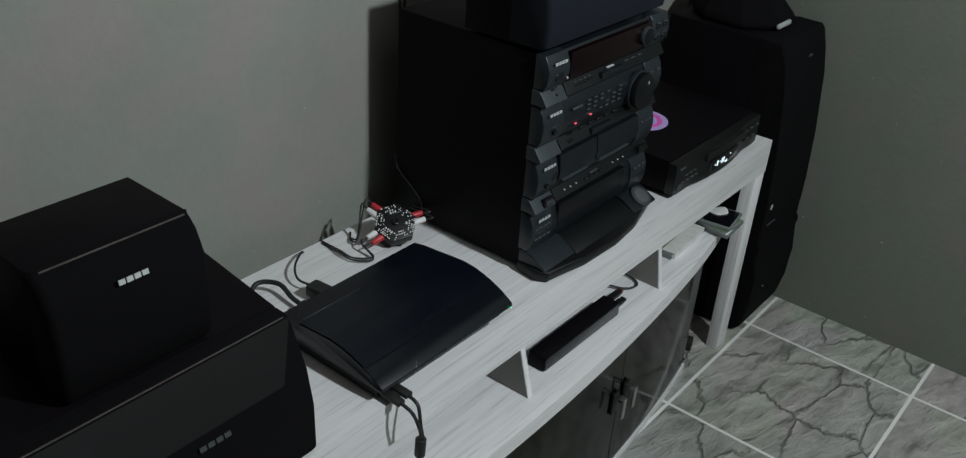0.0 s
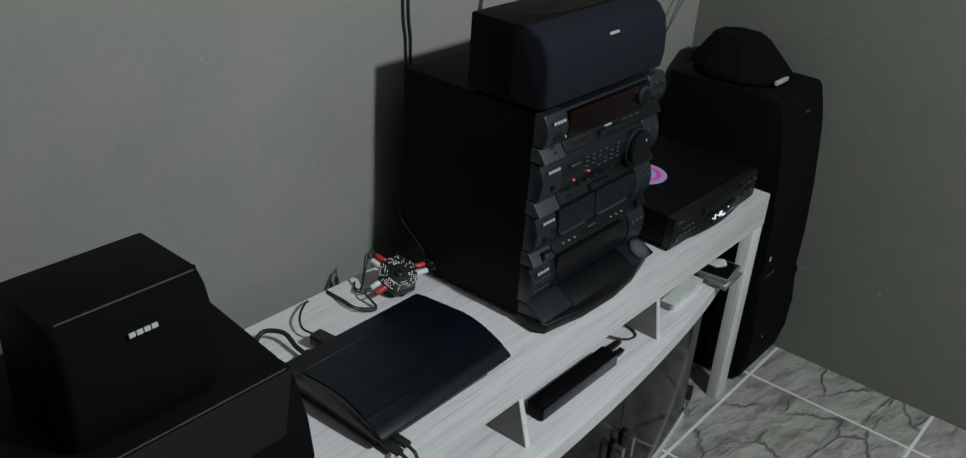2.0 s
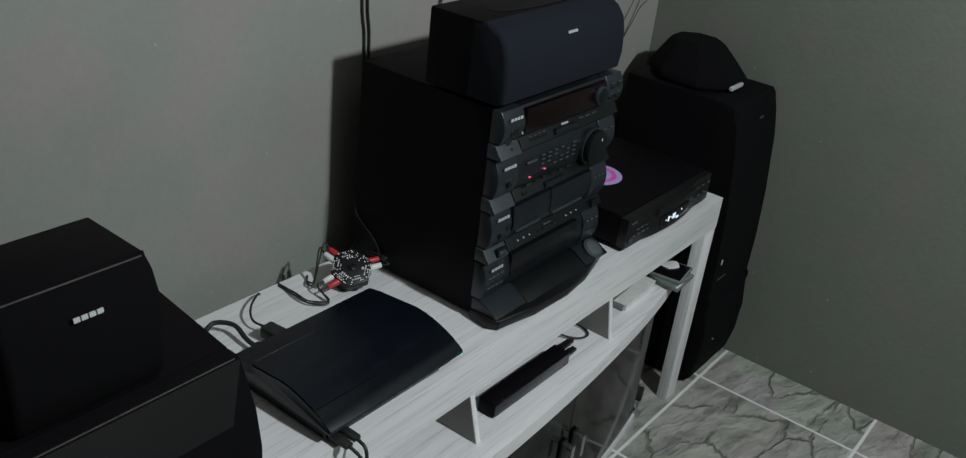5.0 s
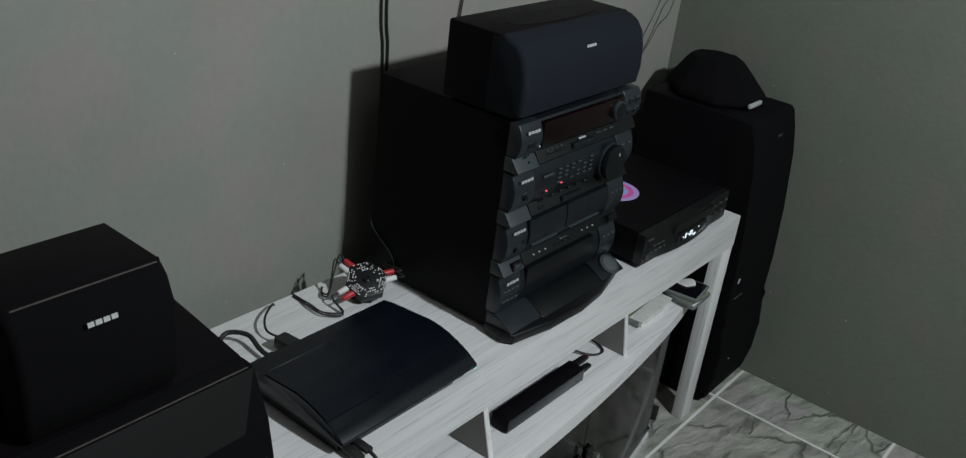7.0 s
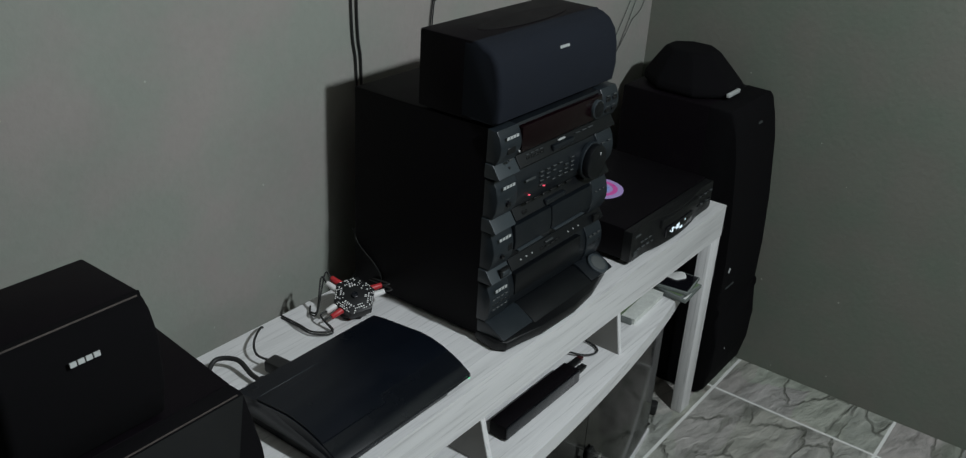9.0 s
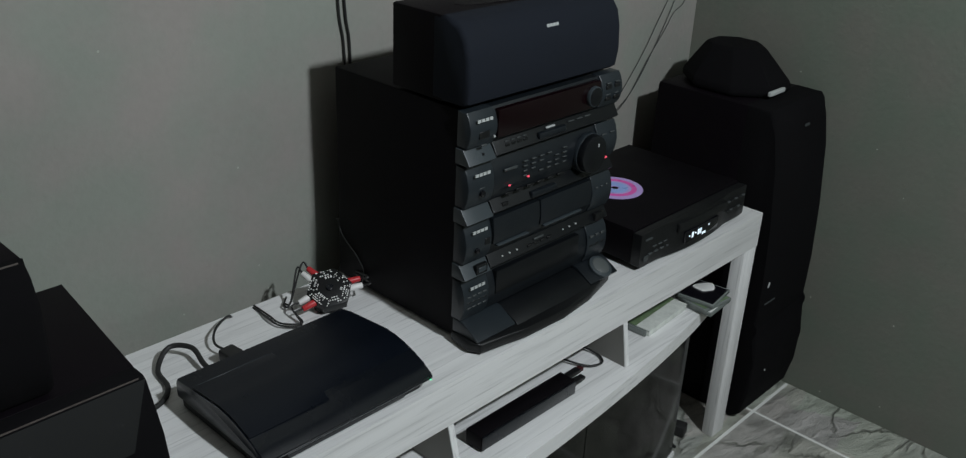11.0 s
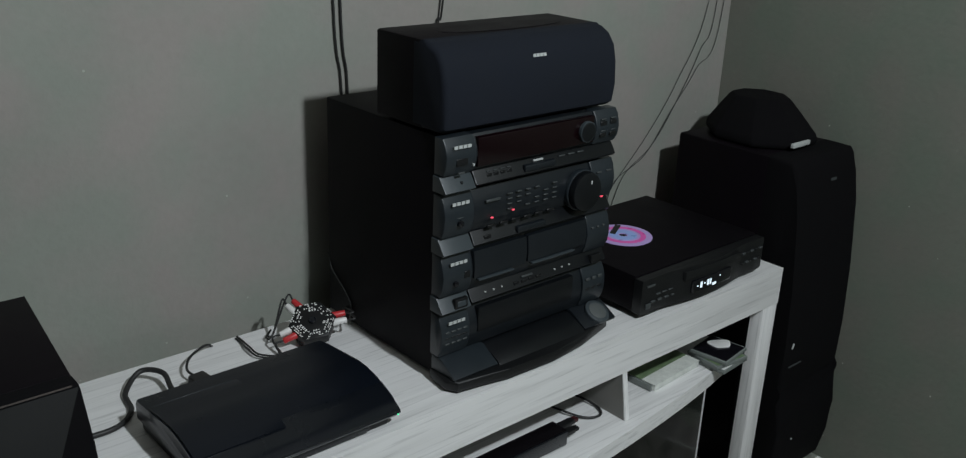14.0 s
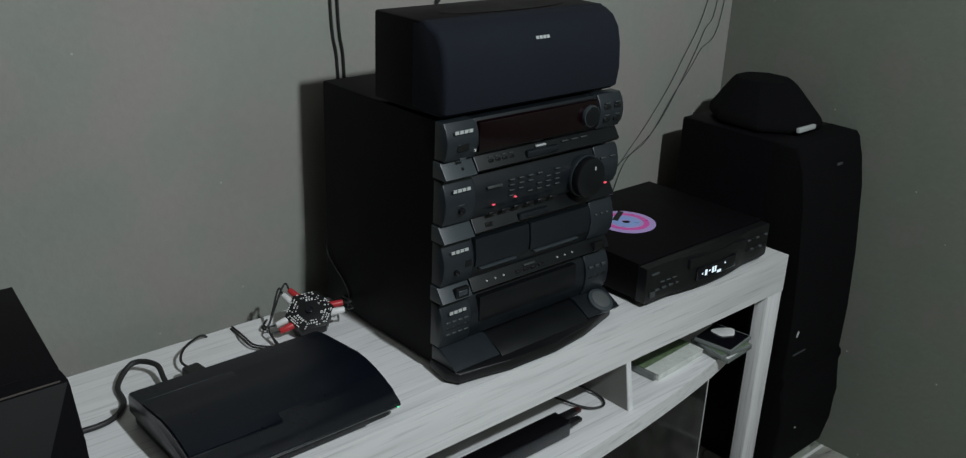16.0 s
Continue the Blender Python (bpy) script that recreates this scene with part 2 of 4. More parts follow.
CLEARCASE = material("grey_plastic_case", (0.17, 0.19, 0.18), 0.2, vary=0.4, scale=35)
PAPER = material("white_paper", (0.72, 0.72, 0.70), 0.7, vary=0.1, scale=40)
REDLED = glowing("red_led", (1.0, 0.10, 0.16), 0.7)
GREENLED = glowing("green_led", (0.1, 1.0, 0.45), 1.2)
WHITELED = glowing("white_display_segments", (0.75, 0.9, 1.0), 0.9)

smoked = bpy.data.materials.new("smoked_glass")
smoked.use_nodes = True
_b = smoked.node_tree.nodes["Principled BSDF"]
_b.inputs["Base Color"].default_value = (0.009, 0.011, 0.010, 1)
_b.inputs["Transmission Weight"].default_value = 1.0
_b.inputs["Roughness"].default_value = 0.10
_b.inputs["Specular IOR Level"].default_value = 0.25
_b.inputs["IOR"].default_value = 1.3


# ---- mesh helpers ----
def mesh_object(name, bm, mat, smooth=40):
    bmesh.ops.recalc_face_normals(bm, faces=bm.faces)
    me = bpy.data.meshes.new(name)
    bm.to_mesh(me)
    bm.free()
    if smooth:
        me.shade_smooth()
        me.set_sharp_from_angle(angle=radians(smooth))
    me.materials.append(mat)
    return new(name, me)


def part(name, bm, mat, parent, label=""):
    ob = mesh_object(name, bm, mat)
    ob.parent = parent
    if label:
        ob["label"] = label
    return ob


def thing(name, label, category, at=(0, 0, 0), group="", kind=""):
    ob = new(name)
    ob.empty_display_size = 0.05
    tagged(ob, label, category, group, kind)
    return ob


def solid(name, bm, mat, label, category, group="", kind=""):
    return tagged(mesh_object(name, bm, mat), label, category, group, kind)


def box(x0, x1, y0, y1, z0, z1, bev=0.0, seg=2, bm=None):
    own = bmesh.new()
    bmesh.ops.create_cube(own, size=1.0, matrix=Matrix.LocRotScale(((x0 + x1) / 2, (y0 + y1) / 2, (z0 + z1) / 2), None, (x1 - x0, y1 - y0, z1 - z0)))
    if bev:
        bmesh.ops.bevel(own, geom=own.edges[:], offset=bev, segments=seg, profile=0.5, affect="EDGES")
    if bm is None:
        return own
    return merge(bm, own)


def merge(bm, other):
    me = bpy.data.meshes.new("tmp")
    other.to_mesh(me)
    other.free()
    bm.from_mesh(me)
    bpy.data.meshes.remove(me)
    return bm


def turned(bm, m):
    bmesh.ops.transform(bm, matrix=m, verts=bm.verts)
    return bm


def extrude_x(profile, x0, x1, bev=0.0, seg=2):
    """A closed outline of (y, z), swept along x."""
    bm = bmesh.new()
    a = [bm.verts.new((x0, y, z)) for y, z in profile]
    b = [bm.verts.new((x1, y, z)) for y, z in profile]
    n = len(profile)
    bm.faces.new(a)
    bm.faces.new(b[::-1])
    for i in range(n):
        bm.faces.new((a[i], b[i], b[(i + 1) % n], a[(i + 1) % n]))
    if bev:
        ends = [e for e in bm.edges if abs(e.verts[0].co.x - e.verts[1].co.x) < 1e-6]
        bmesh.ops.bevel(bm, geom=ends, offset=bev, segments=seg, profile=0.5, affect="EDGES")
    return bm


def extrude_z(outline, z0, z1, bev=0.0, seg=2):
    """A closed outline of (x, y), raised from z0 to z1."""
    bm = bmesh.new()
    a = [bm.verts.new((x, y, z0)) for x, y in outline]
    b = [bm.verts.new((x, y, z1)) for x, y in outline]
    n = len(outline)
    bm.faces.new(a[::-1])
    bm.faces.new(b)
    for i in range(n):
        bm.faces.new((a[i], a[(i + 1) % n], b[(i + 1) % n], b[i]))
    if bev:
        rim = [e for e in bm.edges if abs(e.verts[0].co.z - e.verts[1].co.z) < 1e-6]
        bmesh.ops.bevel(bm, geom=rim, offset=bev, segments=seg, profile=0.5, affect="EDGES")
    return bm


def cylinder(c, axis, r, depth, seg=28, r2=None, bev=0.0):
    bm = bmesh.new()
    bmesh.ops.create_cone(bm, cap_ends=True, segments=seg, radius1=r, radius2=r if r2 is None else r2, depth=depth)
    if bev:
        rim = [e for e in bm.edges if abs(e.verts[0].co.z - e.verts[1].co.z) < 1e-6]
        bmesh.ops.bevel(bm, geom=rim, offset=bev, segments=2, profile=0.5, affect="EDGES")
    turn = Vector((0, 0, 1)).rotation_difference(Vector(axis)).to_matrix().to_4x4()
    return turned(bm, Matrix.Translation(c) @ turn)


def smooth_line(points, steps=8):
    pts = [Vector(p) for p in points]
    pts = [pts[0] * 2 - pts[1]] + pts + [pts[-1] * 2 - pts[-2]]
    out = []
    for i in range(1, len(pts) - 2):
        p0, p1, p2, p3 = pts[i - 1 : i + 3]
        for k in range(steps):
            t = k / steps
            out.append(0.5 * ((2 * p1) + (p2 - p0) * t + (2 * p0 - 5 * p1 + 4 * p2 - p3) * t * t + (3 * p1 - p0 - 3 * p2 + p3) * t ** 3))
    out.append(pts[-2])
    return out


def tube(points, r, seg=8, steps=8):
    line = smooth_line(points, steps)
    bm = bmesh.new()
    rings = []
    up = Vector((0.13, 0.21, 0.97)).normalized()
    for i, p in enumerate(line):
        d = (line[min(i + 1, len(line) - 1)] - line[max(i - 1, 0)]).normalized()
        s = d.cross(up)
        if s.length < 0.05:
            s = d.cross(Vector((1, 0, 0)))
        s.normalize()
        n = s.cross(d)
        rings.append([bm.verts.new(p + r * (math.cos(a) * s + math.sin(a) * n)) for a in (2 * math.pi * k / seg for k in range(seg))])
    for a, b in zip(rings, rings[1:]):
        for k in range(seg):
            bm.faces.new((a[k], a[(k + 1) % seg], b[(k + 1) % seg], b[k]))
    bm.faces.new(rings[0][::-1])
    bm.faces.new(rings[-1])
    return bm


def logo_bars(x, y, z, width, height, depth=0.0008, tilt=0.0):
    """A maker's mark as four plain blocks in a row."""
    bm = bmesh.new()
    w = width / 4.7
    for i in range(4):
        x0 = -width / 2 + i * (width - w) / 3
        box(x0, x0 + w, -depth, depth, -height / 2, height / 2, bm=bm)
    return turned(bm, Matrix.Translation((x, y, z)) @ Matrix.Rotation(radians(tilt), 4, "X"))


def worn_edge(parent, x0, x1, y, z):
    """A thin scuffed strip along a front top edge."""
    part("edge_wear", box(x0, x1, y - 0.0006, y + 0.0006, z - 0.0014, z + 0.0003), SCUFF, parent, "scuffed pale front edge")


# ---- the room ----
XB, YA, ZC = 0.310, 0.430, 3.3
# South and west walls are unseen, placed far off to weaken their bounce.
XL, YB = -6.0, -6.0
SKEW = 0.032  # the north wall runs slightly askew to the cabinet


def wall_y(x):
    return YA + SKEW * (XB - x)


YW = wall_y(XL)
skewed = [(XB, YA), (XB + 0.12, YA), (XB + 0.12, YA + 0.12), (XL - 0.12, wall_y(XL - 0.12) + 0.12), (XL - 0.12, wall_y(XL - 0.12))]
solid("wall_north", extrude_z(skewed, 0, ZC), WALL, "grey painted plaster wall behind the media cabinet", "wall", kind="structure")
solid("wall_east", box(XB, XB + 0.12, YB - 0.12, YA - 0.0005, 0, ZC), WALL_OLIVE, "darker olive grey plaster wall beside the tower speaker", "wall", kind="structure")
solid("wall_south", box(XL - 0.12, XB + 0.12, YB - 0.24, YB - 0.1205, 0, ZC), WALL, "plain unseen grey wall, set far back to cut bounce", "wall", kind="structure")
solid("wall_west", box(XL - 0.12, XL, YB - 0.12, YW - 0.0005, 0, ZC), WALL, "plain unseen grey wall, set far back to cut bounce", "wall", kind="structure")
solid("ceiling", box(XL - 0.12, XB + 0.12, YB - 0.24, YW + 0.13, ZC, ZC + 0.1), CEIL, "plain unseen ceiling, dark to cut bounced light", "ceiling", kind="structure")
floor = solid("floor", box(XL - 0.12, XB + 0.12, YB - 0.24, YW + 0.13, -0.06, -0.0012), GROUT, "slate-look ceramic tiles with pale grout", "floor", kind="structure")

# lamp behind the camera
lamp = thing("ceiling_lamp", "bare white lamp socket hanging on a cord", "lamp")
part("cord", tube([(LAMP.x, LAMP.y, ZC), (LAMP.x, LAMP.y, 2.7), (LAMP.x, LAMP.y, 2.49)], 0.004), RUBBER, lamp)
part("socket", cylinder((LAMP.x, LAMP.y, 2.47), (0, 0, 1), 0.022, 0.05, bev=0.004), WHITEPLUG, lamp)


# ---- media cabinet ----
H = 0.60
CX0 = -2.02
rack = thing("media_cabinet", "ash grey wood-grain media cabinet with smoked glass doors", "cabinet")
top_profile = [(0.0, 0.517), (0.026, 0.517), (0.026, H - 0.026), (0.405, H - 0.026), (0.405, H), (0.0, H)]
part("top_board", extrude_x(top_profile, CX0, 0.0, 0.0006), WOOD, rack, "top board with a deep front apron")
part("leg", box(-0.053, -0.0015, 0.001, 0.031, 0.0, 0.5165, 0.0012), WOOD_UP, rack, "front leg board")
part("leg", box(-0.036, -0.012, 0.365, 0.400, 0.0, 0.573, 0.0015), WOOD_UP, rack, "rear leg board")
part("leg", box(CX0 + 0.01, CX0 + 0.035, 0.032, 0.40, 0.0, 0.573, 0.0015), WOOD_UP, rack, "left end panel")
SHELF_Z = 0.42
arc = [(-0.0885 - i * (1.92 / 40), 0.03 - 0.082 * (1 - (2 * i / 40 - 1) ** 2) - 0.012 * (1 - (2 * i / 40 - 1) ** 8)) for i in range(41)]
part("shelf", extrude_z(arc + [(CX0 + 0.036, 0.38), (-0.0885, 0.38)], SHELF_Z - 0.034, SHELF_Z, 0.0015), WOOD, rack, "bow-fronted middle shelf")
for x0, foot in ((-0.510, -0.013), (-0.985, -0.024)):
    lean = [(0.378, SHELF_Z + 0.0005), (foot + 0.0025, SHELF_Z + 0.0005), (0.0055, 0.5165), (0.378, 0.5165)]
    d = part("divider", extrude_x(lean, x0, x0 + 0.012), DIVIDER_SHADE, rack, "divider panel with its shade in a taupe colour")
    part("edge_band", extrude_x([(foot, SHELF_Z + 0.0005), (foot + 0.0023, SHELF_Z + 0.0005), (0.0053, 0.5165), (0.003, 0.5165)], x0, x0 + 0.012), WOOD_UP, d, "ash grey front edge")
part("back_panel", box(CX0 + 0.036, -0.13, 0.381, 0.391, 0.002, 0.5735), WOOD, rack)
part("base_board", extrude_z([(x, y + 0.018) for x, y in arc if x < -0.15] + [(CX0 + 0.036, 0.38), (-0.15, 0.38)], 0.0, 0.014, 0.0015), WOOD, rack, "bow-fronted base board")
part("side_panel", box(-0.098, -0.074, 0.10, 0.378, 0.0145, SHELF_Z - 0.0345, 0.001), WOOD_UP, rack, "inner upright panel")


def bow_y(x):
    u = 2 * (-0.0885 - x) / 1.92 - 1
    return 0.03 - 0.082 * (1 - u * u) - 0.012 * (1 - u ** 8)


def glass_door(x0, x1, handle_x):
    xs = [x0 + (x1 - x0) * k / 12 for k in range(13)]
    pane = [(x, bow_y(x) + 0.022) for x in xs] + [(x, bow_y(x) + 0.028) for x in xs[::-1]]
    d = part("door", extrude_z(pane, 0.017, SHELF_Z - 0.036, 0.0006, 1), smoked, rack, "bowed smoked glass door")
    y0 = bow_y(handle_x) + 0.0215
    part("handle_plate", box(handle_x - 0.012, handle_x + 0.012, y0 - 0.006, y0, 0.190, 0.244, 0.002), PLASTIC, d, "black handle plate")
    grip = box(handle_x - 0.006, handle_x + 0.006, y0 - 0.028, y0 - 0.024, 0.186, 0.240, 0.0012)
    box(handle_x - 0.006, handle_x + 0.006, y0 - 0.0245, y0 - 0.0055, 0.234, 0.239, 0.0008, bm=grip)
    part("handle", grip, METAL, d, "brushed metal hooked handle")


glass_door(-1.080, -0.6415, -0.664)
glass_door(-0.6385, -0.195, -0.616)

# ---- floor-standing tower speaker ----
tower = thing("tower_speaker", "black floor-standing tower speaker in the room corner", "speaker")
TX0, TX1, TT = 0.053, 0.307, 0.814
part("cabinet", box(TX0 + 0.002, TX1 - 0.001, 0.0905, 0.352, 0.0, TT, 0.006), VINYL, tower)
front = [(0.112, 0.002), (0.016, 0.002), (-0.006, 0.02), (-0.020, 0.09), (-0.021, 0.17), (-0.014, 0.245), (-0.006, 0.262), (-0.005, 0.275), (-0.009, 0.29), (-0.007, 0.39), (0.0, 0.53), (0.016, 0.69), (0.030, 0.76), (0.040, 0.802), (0.050, TT), (0.112, TT + 0.001)]
part("grille", extrude_x(front, TX0 + 0.001, TX1, 0.008, 3), CLOTH, tower, "curved black cloth grille")
part("logo", logo_bars(0.205, 0.0275, 0.757, 0.022, 0.006, tilt=-12), DIMPRINT, tower)
part("badge", turned(box(-0.0014, 0.0014, -0.002, 0.002, -0.007, 0.007, 0.0006), Matrix.Translation((0.085, -0.0082, 0.386)) @ Matrix.Rotation(0.35, 4, "Y")), PRINT, tower, "small bright badge")
part("badge", box(0.080, 0.130, -0.0105, -0.0075, 0.332, 0.335, 0.0004), DIMPRINT, tower, "line of unreadable small print")
part("badge", box(0.126, 0.130, -0.0225, -0.020, 0.128, 0.132, 0.0004), PRINT, tower, "small bright screw head")

pod = thing("surround_speaker", "small black faceted surround speaker on the tower speaker", "speaker")
pz = TT + 0.001
prof = [(0.0, 0.95), (0.10, 1.0), (0.24, 0.985), (0.62, 0.76), (0.94, 0.56), (1.0, 0.50)]
bm = bmesh.new()
rings = []
for f, sc8 in prof:
    ring = []
    for k in range(8):
        a = 2 * math.pi * (k + 0.5) / 8
        ring.append(bm.verts.new((0.182 + 0.016 * f + sc8 * 0.120 * math.cos(a), 0.215 + 0.025 * f + sc8 * 0.132 * math.sin(a), pz + 0.001 + 0.094 * f)))
    rings.append(ring)
for a, b in zip(rings, rings[1:]):
    for k in range(8):
        bm.faces.new((a[k], a[(k + 1) % 8], b[(k + 1) % 8], b[k]))
bm.faces.new(rings[0][::-1])
bm.faces.new(rings[-1])
bmesh.ops.bevel(bm, geom=bm.edges[:], offset=0.003, segments=2, profile=0.5, affect="EDGES")
part("housing", bm, CLOTH, pod)
part("name_plate", turned(box(-0.034, 0.034, -0.002, 0.006, -0.005, 0.005, 0.001), Matrix.Translation((0.150, 0.0895, pz + 0.016))), PRINT, pod, "pale grey name strip")

# ---- hi-fi stack ----
hifi = thing("hifi_stack", "black stacked hi-fi system with slate grey fascias on the cabinet", "hi-fi")
HX0, HX1 = -0.902, -0.522
FY = 0.065
part("casing", box(HX0 + 0.010, HX1 - 0.008, 0.087, 0.395, H + 0.006, 1.003, 0.003), STEEL, hifi)
tops = [1.005, 0.917, 0.820, 0.720]
lows = [0.922, 0.823, 0.725, 0.648]


def bulge(z0, z1, y0, amount, back=0.087, n=6):
    pts = [(back, z0)]
    for i in range(n + 1):
        t = i / n
        pts.append((y0 - amount * math.sin(math.pi * (0.15 + 0.75 * t)), z0 + (z1 - z0) * t))
    return pts + [(back, z1)]


def fascia_unit(i):
    zt, zb = tops[i], lows[i]
    lip = zb + 0.026 if i < 3 else zb
    unit = part("fascia", extrude_x(bulge(lip, zt, FY + 0.011, 0.016), HX0 + 0.059, HX1 - 0.058, 0.001), FASCIA_DARK, hifi, "slate grey plastic fascia")
    left = part("end_block", extrude_x(bulge(lip + 0.001, zt + 0.001, FY + 0.008, 0.016), HX0, HX0 + 0.058, 0.002), FASCIA, hifi, "slate grey end block")
    right = part("end_block", extrude_x(bulge(lip + 0.001, zt + 0.001, FY + 0.008, 0.016), HX1 - 0.057, HX1, 0.002), FASCIA, hifi, "slate grey end block with buttons")
    if i < 3:
        part("lip", extrude_x([(0.087, zb), (FY - 0.006, zb), (FY - 0.010, zb + 0.003), (FY + 0.006, lip - 0.001), (0.087, lip - 0.001)], HX0 - 0.002, HX0 + 0.058, 0.001), FASCIA_PALE, hifi, "pale slate grey lower lip")
        part("lip", extrude_x([(0.087, zb + 0.002), (FY - 0.004, zb + 0.002), (FY - 0.008, zb + 0.006), (FY + 0.004, lip - 0.001), (0.087, lip - 0.001)], HX0 + 0.060, HX1 - 0.004, 0.001), KNOB, hifi, "button strip below the fascia")
    part("logo", logo_bars(HX0 + 0.029, FY - 0.0088, zt - 0.012, 0.033, 0.0048), PRINT, left)
    return unit, left, right


units = [fascia_unit(i) for i in range(4)]


def button(parent, x, z, w, h, y=FY - 0.009, mat=None, name="button", label=""):
    return part(name, box(x - w / 2, x + w / 2, y + 0.0004, y + 0.004, z - h / 2, z + h / 2, 0.0006, 1), mat or PLASTIC, parent, label)


# tuner: display, jog knob, buttons
u, l, r = units[0]
part("display", box(HX0 + 0.062, HX1 - 0.062, FY - 0.0065, FY + 0.01, tops[0] - 0.050, tops[0] - 0.004, 0.002), REDGLASS, u, "dark red display window")
part("jog_dial", cylinder((HX1 - 0.082, FY - 0.010, tops[0] - 0.028), (0, -1, 0), 0.0165, 0.010, bev=0.003), KNOB, u, "small black jog dial")
part("dial_rim", cylinder((HX1 - 0.082, FY - 0.008, tops[0] - 0.028), (0, -1, 0), 0.0178, 0.010, bev=0.001), FASCIA_PALE, u, "thin pale rim")
button(l, HX0 + 0.030, tops[0] - 0.036, 0.022, 0.011)
button(l, HX0 + 0.030, tops[0] - 0.053, 0.012, 0.003, mat=DIMPRINT, name="print")
button(l, HX0 + 0.053, tops[0] - 0.044, 0.003, 0.004, mat=PRINT, name="indicator")
for k in range(2):
    for j in range(2):
        button(r, HX1 - 0.040 + 0.024 * k, tops[0] - 0.020 - 0.020 * j, 0.015, 0.007)
        button(r, HX1 - 0.040 + 0.024 * k, tops[0] - 0.013 - 0.020 * j, 0.012, 0.0018, mat=DIMPRINT, name="print")
for k in range(4):
    button(u, HX0 + 0.090 + 0.014 * k, lows[0] + 0.015, 0.010, 0.005, y=FY - 0.004)
    button(u, HX0 + 0.090 + 0.014 * k, lows[0] + 0.021, 0.008, 0.0014, y=FY - 0.002, mat=DIMPRINT, name="print")
part("rocker", box(HX0 + 0.160, HX0 + 0.230, FY - 0.010, FY, lows[0] + 0.008, lows[0] + 0.020, 0.004), FASCIA_DARK, u, "long rocker key")
button(u, HX0 + 0.195, lows[0] + 0.022, 0.022, 0.003, y=FY - 0.003, mat=PRINT, name="print")
for k in range(3):
    button(u, HX0 + 0.250 + 0.022 * k, lows[0] + 0.020, 0.015, 0.002, y=FY - 0.003, mat=DIMPRINT, name="print")
button(l, HX0 + 0.034, lows[0] + 0.013, 0.004, 0.004, y=FY - 0.005)

# amplifier: volume knob, leds, key rows
u, l, r = units[1]
kn = part("volume_knob", cylinder((-0.606, FY - 0.014, 0.876), (0, -1, 0), 0.034, 0.022, seg=40, bev=0.005), KNOB, u, "large round black volume knob")
part("knob_rim", cylinder((-0.606, FY - 0.006, 0.876), (0, -1, 0), 0.0362, 0.010, seg=40, bev=0.002), FASCIA, kn)
part("knob_mark", box(-0.601, -0.598, FY - 0.0258, FY - 0.0245, 0.889, 0.895, 0.0004), PRINT, kn)
button(u, HX0 + 0.096, tops[1] - 0.020, 0.030, 0.004, mat=DIMPRINT, name="print")
for row in range(4):
    for k in range(6):
        if (row + k) % 5 != 4:
            button(u, HX0 + 0.132 + 0.020 * k, tops[1] - 0.016 - 0.0085 * row, 0.010, 0.0017, mat=DIMPRINT, name="print")
for x, z in ((HX0 + 0.095, 0.868), (HX0 + 0.140, 0.872)):
    button(u, x, z, 0.005, 0.0022, y=FY - 0.0095, mat=REDLED, name="led", label="lit red indicator")
button(r, HX1 - 0.030, 0.854, 0.0055, 0.0028, y=FY - 0.010, mat=REDLED, name="led", label="lit red indicator")
for k in range(6):
    button(u, HX0 + 0.095 + 0.026 * k, lows[1] + 0.032, 0.018, 0.004)
part("rocker", box(HX0 + 0.150, HX0 + 0.215, FY - 0.011, FY, lows[1] + 0.006, lows[1] + 0.018, 0.004), FASCIA_DARK, u, "long rocker key")
button(u, HX0 + 0.090, lows[1] + 0.012, 0.014, 0.008, y=FY - 0.006)
part("jack_socket", cylinder((HX0 + 0.030, FY - 0.009, tops[1] - 0.045), (0, -1, 0), 0.0055, 0.006, seg=16, bev=0.001), DARKGLASS, l, "round headphone socket")
button(l, HX0 + 0.030, tops[1] - 0.036, 0.012, 0.0015, mat=DIMPRINT, name="print")
for k in range(2):
    button(r, HX1 - 0.040 + 0.024 * k, tops[1] - 0.018, 0.012, 0.0025, mat=DIMPRINT, name="print")

# twin cassette deck
u, l, r = units[2]
for k, (a, b) in enumerate(((HX0 + 0.062, HX0 + 0.176), (HX0 + 0.179, HX1 - 0.062))):
    door = part("cassette_door", extrude_x([(FY + 0.01, tops[2] - 0.048), (FY - 0.008, tops[2] - 0.048), (FY - 0.0095, tops[2] - 0.030), (FY - 0.006, tops[2] - 0.002), (FY + 0.01, tops[2] - 0.002)], a, b, 0.002), FASCIA_DARK, u, "black cassette door")
    # The highlight along the door's lower edge is a pale strip.
    part("window", box(a + 0.008, b - 0.030, FY - 0.0120, FY - 0.002, tops[2] - 0.0525, tops[2] - 0.0495, 0.0006), FASCIA_PALE, door, "pale trim strip as the lower edge's highlight")
for k in range(3):
    button(u, HX0 + 0.092 + 0.018 * k, lows[2] + 0.015, 0.003, 0.0025, y=FY - 0.005, mat=PRINT, name="indicator")
    button(u, HX0 + 0.250 + 0.018 * k, lows[2] + 0.015, 0.003, 0.0025, y=FY - 0.005, mat=PRINT, name="indicator")
for k in range(4):
    button(u, HX0 + 0.160 + 0.017 * k, lows[2] + 0.013, 0.012, 0.005, y=FY - 0.006)
